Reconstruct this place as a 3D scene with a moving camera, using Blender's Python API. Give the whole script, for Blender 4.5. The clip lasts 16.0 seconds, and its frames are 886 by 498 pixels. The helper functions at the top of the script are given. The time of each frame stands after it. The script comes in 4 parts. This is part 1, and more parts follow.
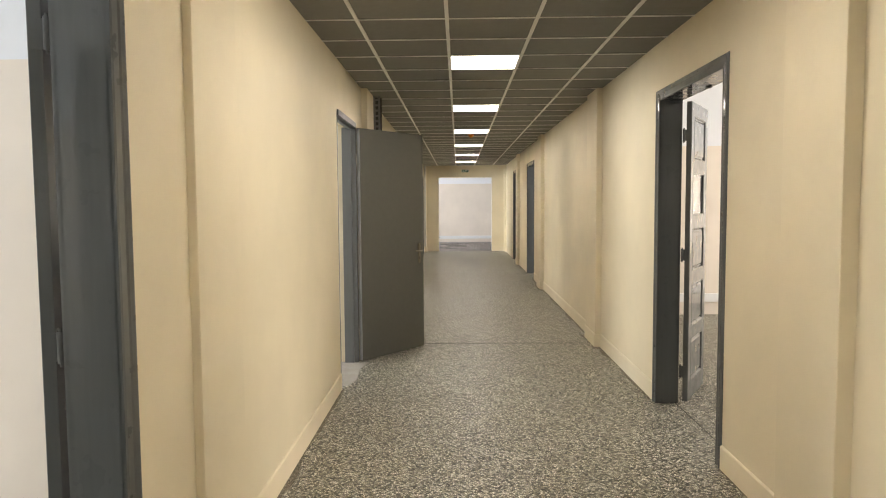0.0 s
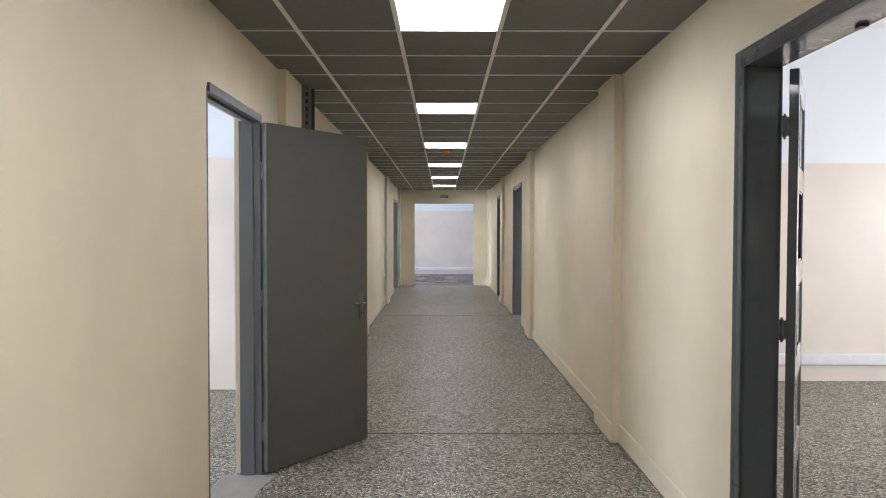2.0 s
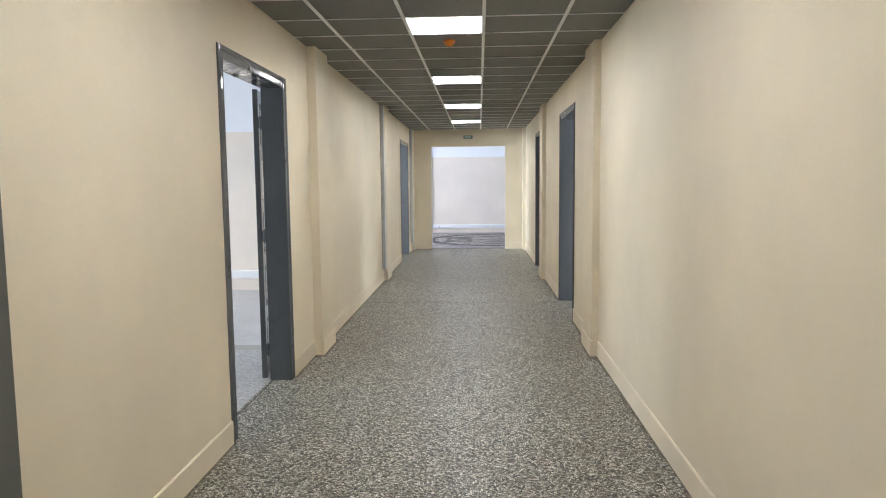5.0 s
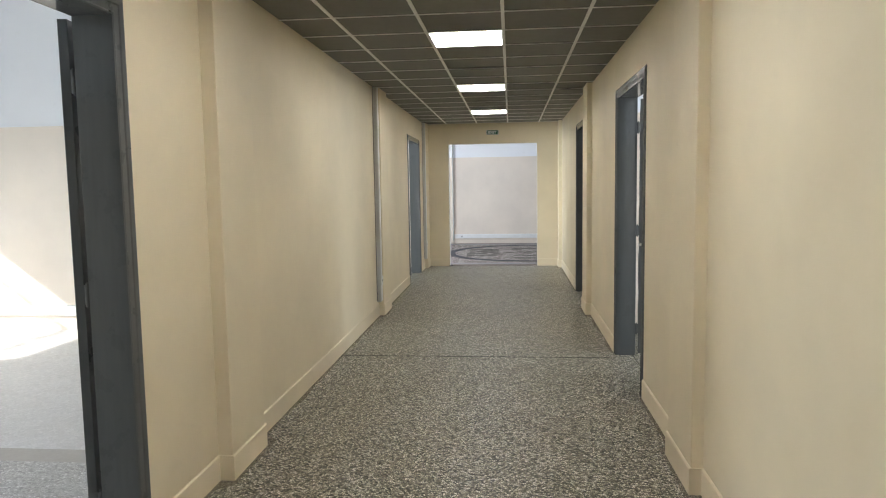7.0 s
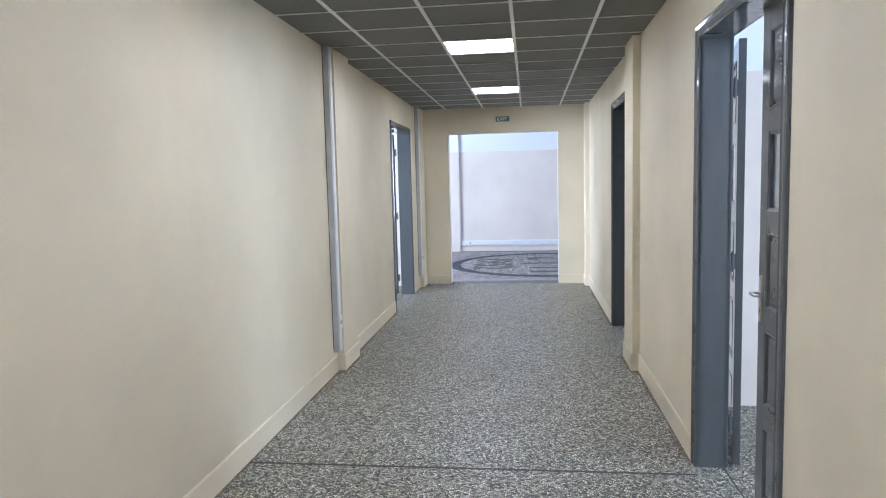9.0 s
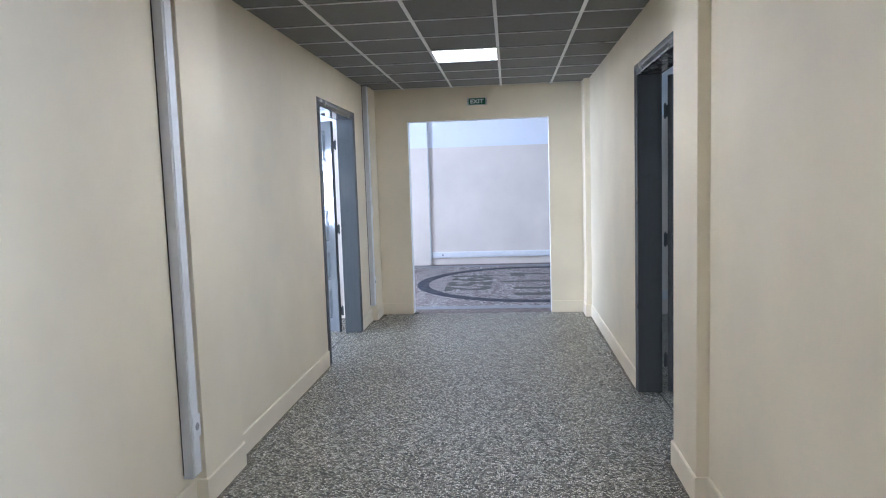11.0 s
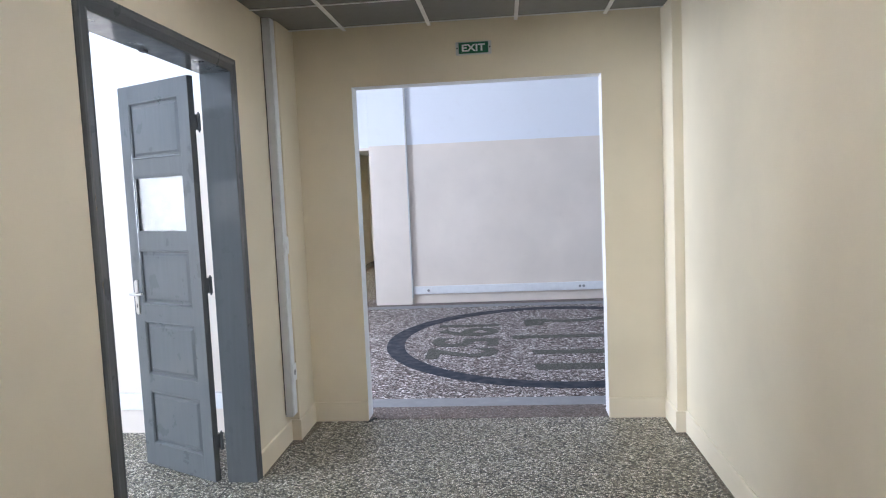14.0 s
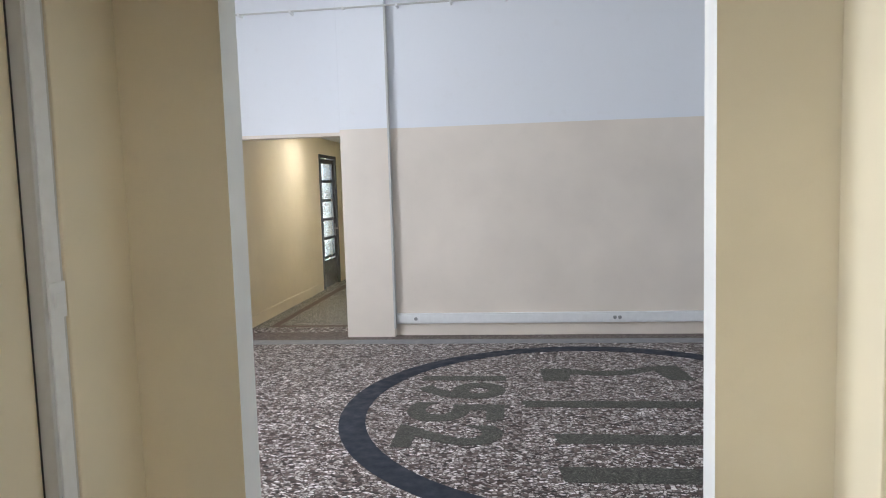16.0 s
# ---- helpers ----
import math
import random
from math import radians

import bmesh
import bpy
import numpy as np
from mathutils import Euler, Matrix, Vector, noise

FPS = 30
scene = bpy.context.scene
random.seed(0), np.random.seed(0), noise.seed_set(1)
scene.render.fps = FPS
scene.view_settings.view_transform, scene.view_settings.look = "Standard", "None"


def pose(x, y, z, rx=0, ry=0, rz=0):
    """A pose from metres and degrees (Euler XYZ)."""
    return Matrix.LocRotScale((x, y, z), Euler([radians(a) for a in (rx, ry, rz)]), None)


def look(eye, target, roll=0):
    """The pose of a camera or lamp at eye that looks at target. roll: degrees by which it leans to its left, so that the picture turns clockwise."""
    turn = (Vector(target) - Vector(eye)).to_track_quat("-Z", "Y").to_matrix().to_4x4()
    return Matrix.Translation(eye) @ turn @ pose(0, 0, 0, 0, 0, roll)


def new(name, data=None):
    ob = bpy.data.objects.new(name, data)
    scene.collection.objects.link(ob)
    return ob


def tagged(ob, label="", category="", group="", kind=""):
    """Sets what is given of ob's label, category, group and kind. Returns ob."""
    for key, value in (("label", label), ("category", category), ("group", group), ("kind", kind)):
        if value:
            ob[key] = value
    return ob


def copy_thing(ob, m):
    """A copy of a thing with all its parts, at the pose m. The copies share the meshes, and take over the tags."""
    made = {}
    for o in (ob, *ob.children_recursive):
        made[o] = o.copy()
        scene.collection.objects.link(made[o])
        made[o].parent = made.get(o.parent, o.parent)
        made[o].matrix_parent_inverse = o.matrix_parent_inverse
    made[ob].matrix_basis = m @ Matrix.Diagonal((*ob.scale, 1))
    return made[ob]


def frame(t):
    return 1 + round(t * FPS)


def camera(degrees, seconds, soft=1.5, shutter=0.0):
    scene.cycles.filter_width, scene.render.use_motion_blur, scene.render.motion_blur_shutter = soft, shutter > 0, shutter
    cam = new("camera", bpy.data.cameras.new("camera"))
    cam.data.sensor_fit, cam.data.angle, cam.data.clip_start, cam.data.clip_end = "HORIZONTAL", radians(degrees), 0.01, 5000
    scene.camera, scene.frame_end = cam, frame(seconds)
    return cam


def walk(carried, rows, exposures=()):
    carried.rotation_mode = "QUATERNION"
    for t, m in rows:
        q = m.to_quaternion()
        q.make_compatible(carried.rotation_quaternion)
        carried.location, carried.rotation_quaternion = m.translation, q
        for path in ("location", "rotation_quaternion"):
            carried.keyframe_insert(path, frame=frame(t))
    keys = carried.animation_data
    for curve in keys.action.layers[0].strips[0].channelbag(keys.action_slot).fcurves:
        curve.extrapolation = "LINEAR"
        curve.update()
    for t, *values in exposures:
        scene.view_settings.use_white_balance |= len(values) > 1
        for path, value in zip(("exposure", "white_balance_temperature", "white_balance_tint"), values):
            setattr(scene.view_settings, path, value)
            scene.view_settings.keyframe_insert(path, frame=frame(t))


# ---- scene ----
cam = camera(65.7, 16.0, soft=1.1)
PATH = [
    (0, (-0.231, -1.315, 1.656), (-0.276, 0.68, 1.522), -0.4),
    (0.5, (-0.181, -0.776, 1.656), (-0.222, 1.221, 1.552), -0.0),
    (1, (-0.135, -0.205, 1.678), (-0.165, 1.794, 1.6), 0.0),
    (1.5, (-0.101, 0.411, 1.685), (-0.109, 2.41, 1.63), 0.0),
    (2, (-0.026, 1.036, 1.69), (-0.026, 3.035, 1.636), 0.1),
    (2.5, (0.009, 1.664, 1.696), (0.02, 3.663, 1.624), 0.2),
    (3, (0.077, 2.376, 1.705), (0.077, 4.373, 1.598), -0.3),
    (3.5, (0.111, 3.074, 1.686), (0.095, 5.068, 1.535), -0.3),
    (4, (0.196, 3.822, 1.636), (0.145, 5.814, 1.46), -0.5),
    (6.5, (0.329, 7.333, 1.687), (0.16, 9.316, 1.488), -0.6),
    (7, (0.369, 8.018, 1.686), (0.172, 10.0, 1.5), -0.9),
    (7.5, (0.337, 8.677, 1.686), (0.111, 10.656, 1.503), -1.3),
    (8, (0.368, 9.328, 1.693), (0.105, 11.302, 1.508), -1.6),
    (8.5, (0.377, 9.995, 1.695), (0.106, 11.968, 1.508), -1.6),
    (9, (0.428, 10.681, 1.707), (0.178, 12.656, 1.516), -1.4),
    (11.5, (0.358, 13.953, 1.71), (0.166, 15.935, 1.521), -1.9),
    (12, (0.324, 14.615, 1.714), (0.132, 16.597, 1.529), -1.9),
    (12.5, (0.3, 15.238, 1.705), (0.105, 17.221, 1.53), -2.0),
    (13, (0.238, 15.876, 1.717), (0.046, 17.86, 1.546), -2.3),
    (13.5, (0.221, 16.49, 1.72), (0.028, 18.474, 1.556), -2.5),
    (14, (0.196, 17.146, 1.72), (0.012, 19.13, 1.553), -2.5),
    (14.5, (0.229, 17.764, 1.708), (0.041, 19.748, 1.539), -2.4),
    (15, (0.22, 18.453, 1.703), (0.03, 20.436, 1.534), -2.5),
    (15.5, (0.235, 19.068, 1.727), (0.032, 21.051, 1.559), -2.1),
    (16, (0.21, 19.651, 1.721), (-0.011, 21.631, 1.549), -1.7),
]
EXPOSURES = [
    (0.0, 2.13, 7070, 12.0),
    (0.5, 2.12, 6480, 15.8),
    (1.0, 1.98, 5730, 14.8),
    (1.5, 1.92, 5850, 15.1),
    (2.0, 1.88, 5910, 14.8),
    (2.5, 1.93, 6050, 12.8),
    (3.0, 2.05, 5960, 12.4),
    (3.5, 2.07, 6760, 11.5),
    (4.0, 2.44, 6240, 14.3),
    (6.5, 2.02, 5780, 9.7),
    (7.0, 1.98, 6350, 9.8),
    (7.5, 2.07, 6470, 8.0),
    (8.0, 2.15, 5150, 11.2),
    (8.5, 2.21, 5230, 11.6),
    (9.0, 2.36, 5230, 14.1),
    (11.5, 2.17, 5140, 15.4),
    (12.0, 2.17, 5150, 14.0),
    (12.5, 2.18, 5280, 13.8),
    (13.0, 2.10, 5560, 16.3),
    (13.5, 2.05, 5620, 14.7),
    (14.0, 2.02, 5640, 14.8),
    (14.5, 1.89, 5850, 12.3),
    (15.0, 1.72, 6050, 16.6),
    (15.5, 1.72, 6160, 14.8),
    (16.0, 1.72, 6330, 11.4),
]
walk(cam, [(t, look(eye, target, roll)) for t, eye, target, roll in PATH], EXPOSURES)

# ---- light ----
SUN_WAY = Vector((1.0, 0.7, -0.76)).normalized()
world = bpy.data.worlds.new("world")
scene.world = world
world.use_nodes = True
wn = world.node_tree
sky = wn.nodes.new("ShaderNodeTexSky")
sky.sky_type = "NISHITA"
sky.sun_disc = False
sky.sun_elevation = math.asin(-SUN_WAY.z)
sky.sun_rotation = math.atan2(-SUN_WAY.x, -SUN_WAY.y)
wn.links.new(sky.outputs[0], wn.nodes["Background"].inputs[0])
wn.nodes["Background"].inputs[1].default_value = 0.15
sun = new("sun", bpy.data.lights.new("sun", "SUN"))
sun.data.energy, sun.data.angle, sun.data.color = 2.0, radians(0.5), (1.0, 0.95, 0.86)
sun.matrix_world = look((-30, -21, 25), Vector((-30, -21, 25)) + SUN_WAY)

LED = 6.0         # radiance of the ceiling panels


def window_light(x, y, z, wide, high, turn, watts, tint=(0.86, 0.93, 1.0)):
    lamp = new("window_light", bpy.data.lights.new("window_light", "AREA"))
    lamp.data.shape, lamp.data.size, lamp.data.size_y = "RECTANGLE", wide, high
    lamp.data.energy, lamp.data.color = 0.22 * watts, tint
    lamp.matrix_world = pose(x, y, z, 90, 0, turn)
    return lamp


# ---- materials ----
def shader(name, rough=0.5, metal=0.0, spec=0.5):
    m = bpy.data.materials.new(name)
    m.use_nodes = True
    nt = m.node_tree
    b = nt.nodes["Principled BSDF"]
    b.inputs["Roughness"].default_value = rough
    b.inputs["Metallic"].default_value = metal
    b.inputs["Specular IOR Level"].default_value = spec
    return m, nt, b


def node(nt, kind, **values):
    n = nt.nodes.new(kind)
    for key, value in values.items():
        n.inputs[key.replace("_", " ")].default_value = value
    return n


def ramp(nt, fac, stops, hard=False):
    n = nt.nodes.new("ShaderNodeValToRGB")
    n.color_ramp.interpolation = "CONSTANT" if hard else "LINEAR"
    e = n.color_ramp.elements
    while len(e) < len(stops):
        e.new(0.5)
    for el, (at, col) in zip(e, stops):
        el.position, el.color = at, (*col, 1) if len(col) == 3 else col
    nt.links.new(fac, n.inputs[0])
    return n.outputs[0]


def mix(nt, fac, a, b, mode="MIX"):
    n = nt.nodes.new("ShaderNodeMix")
    n.data_type, n.blend_type = "RGBA", mode
    for value, sock in ((fac, n.inputs[0]), (a, n.inputs[6]), (b, n.inputs[7])):
        if isinstance(value, bpy.types.NodeSocket):
            nt.links.new(value, sock)
        elif isinstance(value, (int, float)):
            sock.default_value = value
        else:
            sock.default_value = (*value, 1)
    return n.outputs[2]


def coords(nt, scale=(1, 1, 1)):
    g = nt.nodes.new("ShaderNodeNewGeometry")
    mp = nt.nodes.new("ShaderNodeMapping")
    mp.inputs["Scale"].default_value = scale
    nt.links.new(g.outputs["Position"], mp.inputs[0])
    return mp.outputs[0]


def noise_tex(nt, co, scale, detail=4, rough=0.55):
    n = node(nt, "ShaderNodeTexNoise", Scale=scale, Detail=detail, Roughness=rough)
    nt.links.new(co, n.inputs["Vector"])
    return n.outputs["Fac"]


def bump(nt, b, height, strength, distance):
    n = node(nt, "ShaderNodeBump", Strength=strength, Distance=distance)
    nt.links.new(height, n.inputs["Height"])
    nt.links.new(n.outputs[0], b.inputs["Normal"])


def plaster(name, cream, top=None, border=2.45):
    m, nt, b = shader(name, 0.55, 0, 0.35)
    co = coords(nt)
    blotch = ramp(nt, noise_tex(nt, co, 1.3, 3), [(0.3, [c * 0.93 for c in cream]), (0.7, [min(1, c * 1.04) for c in cream])])
    col = blotch
    if top:
        sep = nt.nodes.new("ShaderNodeSeparateXYZ")
        nt.links.new(co, sep.inputs[0])
        step = nt.nodes.new("ShaderNodeMath")
        step.operation = "GREATER_THAN"
        step.inputs[1].default_value = border
        nt.links.new(sep.outputs[2], step.inputs[0])
        col = mix(nt, step.outputs[0], col, top)
    scuff = ramp(nt, noise_tex(nt, co, 7.0, 6, 0.7), [(0.58, (0, 0, 0)), (0.75, (1, 1, 1))])
    soft = nt.nodes.new("ShaderNodeMath")
    soft.operation = "MULTIPLY"
    soft.inputs[1].default_value = 0.07
    nt.links.new(scuff, soft.inputs[0])
    col = mix(nt, soft.outputs[0], col, (0.45, 0.40, 0.32))
    nt.links.new(col, b.inputs["Base Color"])
    roller = noise_tex(nt, co, 160, 3)
    wave = noise_tex(nt, co, 3.5, 2)
    add = nt.nodes.new("ShaderNodeMath")
    add.operation = "MULTIPLY_ADD"
    nt.links.new(wave, add.inputs[0])
    add.inputs[1].default_value = 6.0
    nt.links.new(roller, add.inputs[2])
    bump(nt, b, add.outputs[0], 0.25, 0.0015)
    return m


def pebbles(name, size, stops, matrix_col, stretch=(1, 1, 1), rough=0.45, tint=(0.5, 0.45, 0.4), blotch=0.9, stain=0.45, gap=0.12, chip=0.40, spec=0.4):
    """Exposed aggregate: stones of many greys in a cement bed."""
    m, nt, b = shader(name, rough, 0, spec)
    co = coords(nt, stretch)
    cell = node(nt, "ShaderNodeTexVoronoi", Scale=1.0 / size)
    cell.voronoi_dimensions = "2D"
    edge = node(nt, "ShaderNodeTexVoronoi", Scale=1.0 / size)
    edge.feature, edge.voronoi_dimensions = "DISTANCE_TO_EDGE", "2D"
    for n in (cell, edge):
        nt.links.new(co, n.inputs["Vector"])
    sep = nt.nodes.new("ShaderNodeSeparateColor")
    nt.links.new(cell.outputs["Color"], sep.inputs[0])
    stone = ramp(nt, sep.outputs[0], stops, True)
    fine = node(nt, "ShaderNodeTexVoronoi", Scale=2.6 / size)
    fine.voronoi_dimensions = "2D"
    nt.links.new(co, fine.inputs["Vector"])
    sep2 = nt.nodes.new("ShaderNodeSeparateColor")
    nt.links.new(fine.outputs["Color"], sep2.inputs[0])
    chips = ramp(nt, sep2.outputs[0], stops, True)
    pick = ramp(nt, sep.outputs[2], [(chip, (0, 0, 0)), (chip + 0.02, (1, 1, 1))])
    stone = mix(nt, pick, chips, stone)
    grain = noise_tex(nt, co, 2.2 / size, 2)
    stone = mix(nt, 0.35, stone, ramp(nt, grain, [(0.3, (0.25, 0.25, 0.25)), (0.7, (0.75, 0.75, 0.75))]), "OVERLAY")
    bed = ramp(nt, edge.outputs["Distance"], [(gap * 0.35, (0, 0, 0)), (gap, (1, 1, 1))])
    col = mix(nt, bed, matrix_col, stone)
    dirt = ramp(nt, noise_tex(nt, coords(nt), blotch, 6, 0.68), [(0.42, (0, 0, 0)), (0.68, (stain, stain, stain))])
    col = mix(nt, dirt, col, mix(nt, 0.5, col, tint, "MULTIPLY"))
    nt.links.new(col, b.inputs["Base Color"])
    shine = ramp(nt, sep.outputs[1], [(0.0, (rough - 0.12,) * 3), (1.0, (rough + 0.18,) * 3)])
    nt.links.new(shine, b.inputs["Roughness"])
    bump(nt, b, bed, 0.35, 0.002)
    return m


def paint(name, col, rough, relief=0.2, wear=(0.6, 0.6, 0.6), spec=0.5):
    m, nt, b = shader(name, rough, 0, spec)
    co = coords(nt)
    streak = noise_tex(nt, coords(nt, (14, 14, 1.2)), 3.0, 4)
    c = ramp(nt, streak, [(0.3, [v * 0.95 for v in col]), (0.7, [v * 1.04 for v in col])])
    nick = ramp(nt, noise_tex(nt, co, 26, 5, 0.7), [(0.70, (0, 0, 0)), (0.80, (0.30, 0.30, 0.30))])
    nt.links.new(mix(nt, nick, c, wear), b.inputs["Base Color"])
    rg = ramp(nt, noise_tex(nt, co, 9, 4), [(0.3, (rough * 0.8,) * 3), (0.75, (min(1, rough * 1.5),) * 3)])
    nt.links.new(rg, b.inputs["Roughness"])
    bump(nt, b, streak, relief, 0.0012)
    return m


def plain(name, col, rough=0.5, metal=0.0):
    m, nt, b = shader(name, rough, metal)
    co = coords(nt)
    nt.links.new(ramp(nt, noise_tex(nt, co, 18, 4), [(0.3, [v * 0.96 for v in col]), (0.7, [min(1, v * 1.03) for v in col])]), b.inputs["Base Color"])
    return m


CREAM = (0.755, 0.67, 0.50)
M_WALL = plaster("cream_plaster", CREAM)
M_ROOM = plaster("two_tone_plaster", (0.775, 0.703, 0.625), (0.80, 0.825, 0.87))
M_ROOM.node_tree.nodes["Principled BSDF"].inputs["Roughness"].default_value = 0.36
M_TOPWHITE = plaster("white_plaster", (0.82, 0.82, 0.80))
M_SKIRT = plaster("cream_skirting_paint", (0.77, 0.685, 0.52))
GREYS = [(0.0, (0.025, 0.024, 0.019)), (0.17, (0.108, 0.098, 0.073)), (0.33, (0.24, 0.22, 0.162)), (0.50, (0.43, 0.405, 0.31)), (0.68, (0.70, 0.665, 0.545)), (0.84, (0.96, 0.93, 0.84))]
M_TERRAZZO = pebbles("grey_terrazzo", 0.0120, GREYS, (0.034, 0.031, 0.023), (1, 1, 1), 0.40, (0.50, 0.45, 0.33), 0.55, 0.6, gap=0.19, chip=0.16, spec=0.5)
# side-room terrazzo with the window glare put into its pale greys
GLARED = [(0.0, (0.34, 0.34, 0.34)), (0.25, (0.46, 0.46, 0.46)), (0.55, (0.58, 0.58, 0.58)), (0.85, (0.74, 0.74, 0.74))]
M_GLARED = pebbles("glare_paled_terrazzo", 0.0145, GLARED, (0.36, 0.36, 0.36), (1, 1, 1), 0.4)
# screed, its base colour lifted for the same glare
M_SCREED = pebbles("pale_smooth_screed", 0.03, [(0.0, (0.60, 0.60, 0.61)), (0.6, (0.66, 0.66, 0.67))], (0.60, 0.60, 0.61), (1, 1, 1), 0.4, (0.8, 0.76, 0.72), 1.8, 0.7)
PINKS = [(0.0, (0.022, 0.018, 0.017)), (0.18, (0.075, 0.048, 0.042)), (0.36, (0.16, 0.118, 0.110)), (0.50, (0.29, 0.235, 0.22)), (0.62, (0.54, 0.50, 0.48)), (0.79, (0.93, 0.90, 0.89))]
M_HALL = pebbles("flaked_terrazzo", 0.0215, PINKS, (0.07, 0.05, 0.046), (0.75, 1.0, 1.0), 0.45, (0.30, 0.22, 0.20), 3.2, 0.9, gap=0.15, spec=0.25)
M_RED = pebbles("reddish_terrazzo", 0.012, [(0.0, (0.07, 0.052, 0.045)), (0.4, (0.17, 0.13, 0.115)), (0.8, (0.32, 0.27, 0.25))], (0.12, 0.09, 0.078), (1, 1, 1), 0.5)
M_SLATE = paint("blue_grey_cement_inlay", (0.026, 0.033, 0.050), 0.55, 0.15, (0.15, 0.15, 0.15), 0.2)
M_OLIVE = pebbles("dark_green_inlay", 0.009, [(0.0, (0.04, 0.042, 0.037)), (0.4, (0.09, 0.092, 0.078)), (0.8, (0.20, 0.195, 0.175))], (0.06, 0.062, 0.054), (1, 1, 1), 0.55, spec=0.25)
M_BAND = paint("grey_cement_band", (0.26, 0.27, 0.29), 0.5, 0.1, (0.4, 0.4, 0.4))
M_CEMENT = paint("worn_cement", (0.33, 0.31, 0.28), 0.7, 0.3, (0.45, 0.44, 0.42))
M_PALECEMENT = paint("pale_worn_cement", (0.46, 0.44, 0.42), 0.7, 0.3, (0.36, 0.33, 0.30))
M_JOINT = plain("dark_joint", (0.06, 0.058, 0.052), 0.7)
M_TILE = plain("grey_ceiling_tile", (0.19, 0.186, 0.173), 0.85)
M_TBAR = plain("light_grey_grid_bar", (0.80, 0.79, 0.76), 0.4)
M_DOOR = paint("grey_gloss_paint", (0.096, 0.104, 0.108), 0.30, 0.10, (0.101, 0.109, 0.113), 0.08)
gloss = M_DOOR.node_tree.nodes["Principled BSDF"]
gloss.inputs["Coat Weight"].default_value, gloss.inputs["Coat Roughness"].default_value = 1.0, 0.08
M_DOOR.node_tree.links.new(gloss.inputs["Normal"].links[0].from_socket, gloss.inputs["Coat Normal"])
M_STEELDOOR = plain("grey_steel_paint", (0.100, 0.102, 0.090), 0.42)
M_FRAMEGREY = paint("blue_grey_steel_frame", (0.145, 0.156, 0.164), 0.35, 0.05, (0.35, 0.35, 0.35))
M_METAL = plain("brushed_nickel", (0.62, 0.60, 0.56), 0.28, 1.0)
M_DARKMETAL = plain("dark_iron", (0.09, 0.09, 0.09), 0.4, 0.8)
M_BRONZE = plain("bronzed_metal", (0.24, 0.215, 0.18), 0.3, 1.0)
M_GALV = plain("galvanised_steel", (0.42, 0.43, 0.44), 0.45, 0.7)
M_TRAY = plain("dull_grey_steel", (0.24, 0.24, 0.245), 0.5, 0.3)
M_SOCKET = plain("grey_socket_insert", (0.30, 0.31, 0.32), 0.4)
M_DIRT = pebbles("brown_dirty_cement", 0.008, [(0.0, (0.07, 0.06, 0.048)), (0.4, (0.20, 0.175, 0.14)), (0.75, (0.42, 0.38, 0.31))], (0.14, 0.12, 0.095), (1, 1, 1), 0.7)
M_PVC = plain("white_plastic", (0.78, 0.79, 0.80), 0.35)
M_GREYPVC = plain("grey_trunking_plastic", (0.55, 0.55, 0.54), 0.4)
M_ORANGE = plain("orange_plastic", (0.75, 0.24, 0.03), 0.4)
M_GREEN = plain("green_sign_face", (0.006, 0.105, 0.055), 0.6)
M_BLACK = plain("black_plastic", (0.02, 0.02, 0.02), 0.4)
M_GRASS = plain("grass", (0.06, 0.10, 0.03), 0.9)
M_WINFRAME = plain("white_window_frame", (0.75, 0.75, 0.73), 0.4)
M_BROWN = plain("brown_floor_border", (0.11, 0.06, 0.04), 0.45)


def emitter(name, col, strength):
    m, nt, b = shader(name, 0.5)
    b.inputs["Base Color"].default_value = (0.8, 0.8, 0.8, 1)
    b.inputs["Emission Color"].default_value = (*col, 1)
    b.inputs["Emission Strength"].default_value = strength
    return m


M_LED = emitter("led_diffuser", (1.0, 0.965, 0.90), LED)


def glass(name, rough, relief):
    m, nt, b = shader(name, rough)
    b.inputs["Base Color"].default_value = (0.92, 0.96, 0.95, 1)
    b.inputs["Transmission Weight"].default_value = 1.0
    b.inputs["IOR"].default_value = 1.45
    if relief:
        wv = node(nt, "ShaderNodeTexVoronoi", Scale=110.0)
        nt.links.new(coords(nt), wv.inputs["Vector"])
        bump(nt, b, wv.outputs["Distance"], relief, 0.004)
    return m


M_RIBBED = glass("patterned_glass", 0.22, 0.8)
smooth_face = M_RIBBED.node_tree.nodes["Principled BSDF"]
smooth_face.inputs["Coat Weight"].default_value, smooth_face.inputs["Coat Roughness"].default_value = 1.0, 0.015
M_CLEAR = glass("clear_glass", 0.0, 0.0)

# ---- building blocks ----
def box(bm, lo, hi, bevel=0.0, mat=0):
    c = [bm.verts.new((x, y, z)) for x in (lo[0], hi[0]) for y in (lo[1], hi[1]) for z in (lo[2], hi[2])]
    faces = [bm.faces.new([c[i] for i in q]) for q in ((0, 1, 3, 2), (4, 6, 7, 5), (0, 4, 5, 1), (2, 3, 7, 6), (0, 2, 6, 4), (1, 5, 7, 3))]
    for f in faces:
        f.material_index = mat
    if bevel:
        edges = {e for f in faces for e in f.edges}
        bmesh.ops.bevel(bm, geom=list(edges), offset=bevel, segments=2, profile=0.6, affect="EDGES")
    return faces


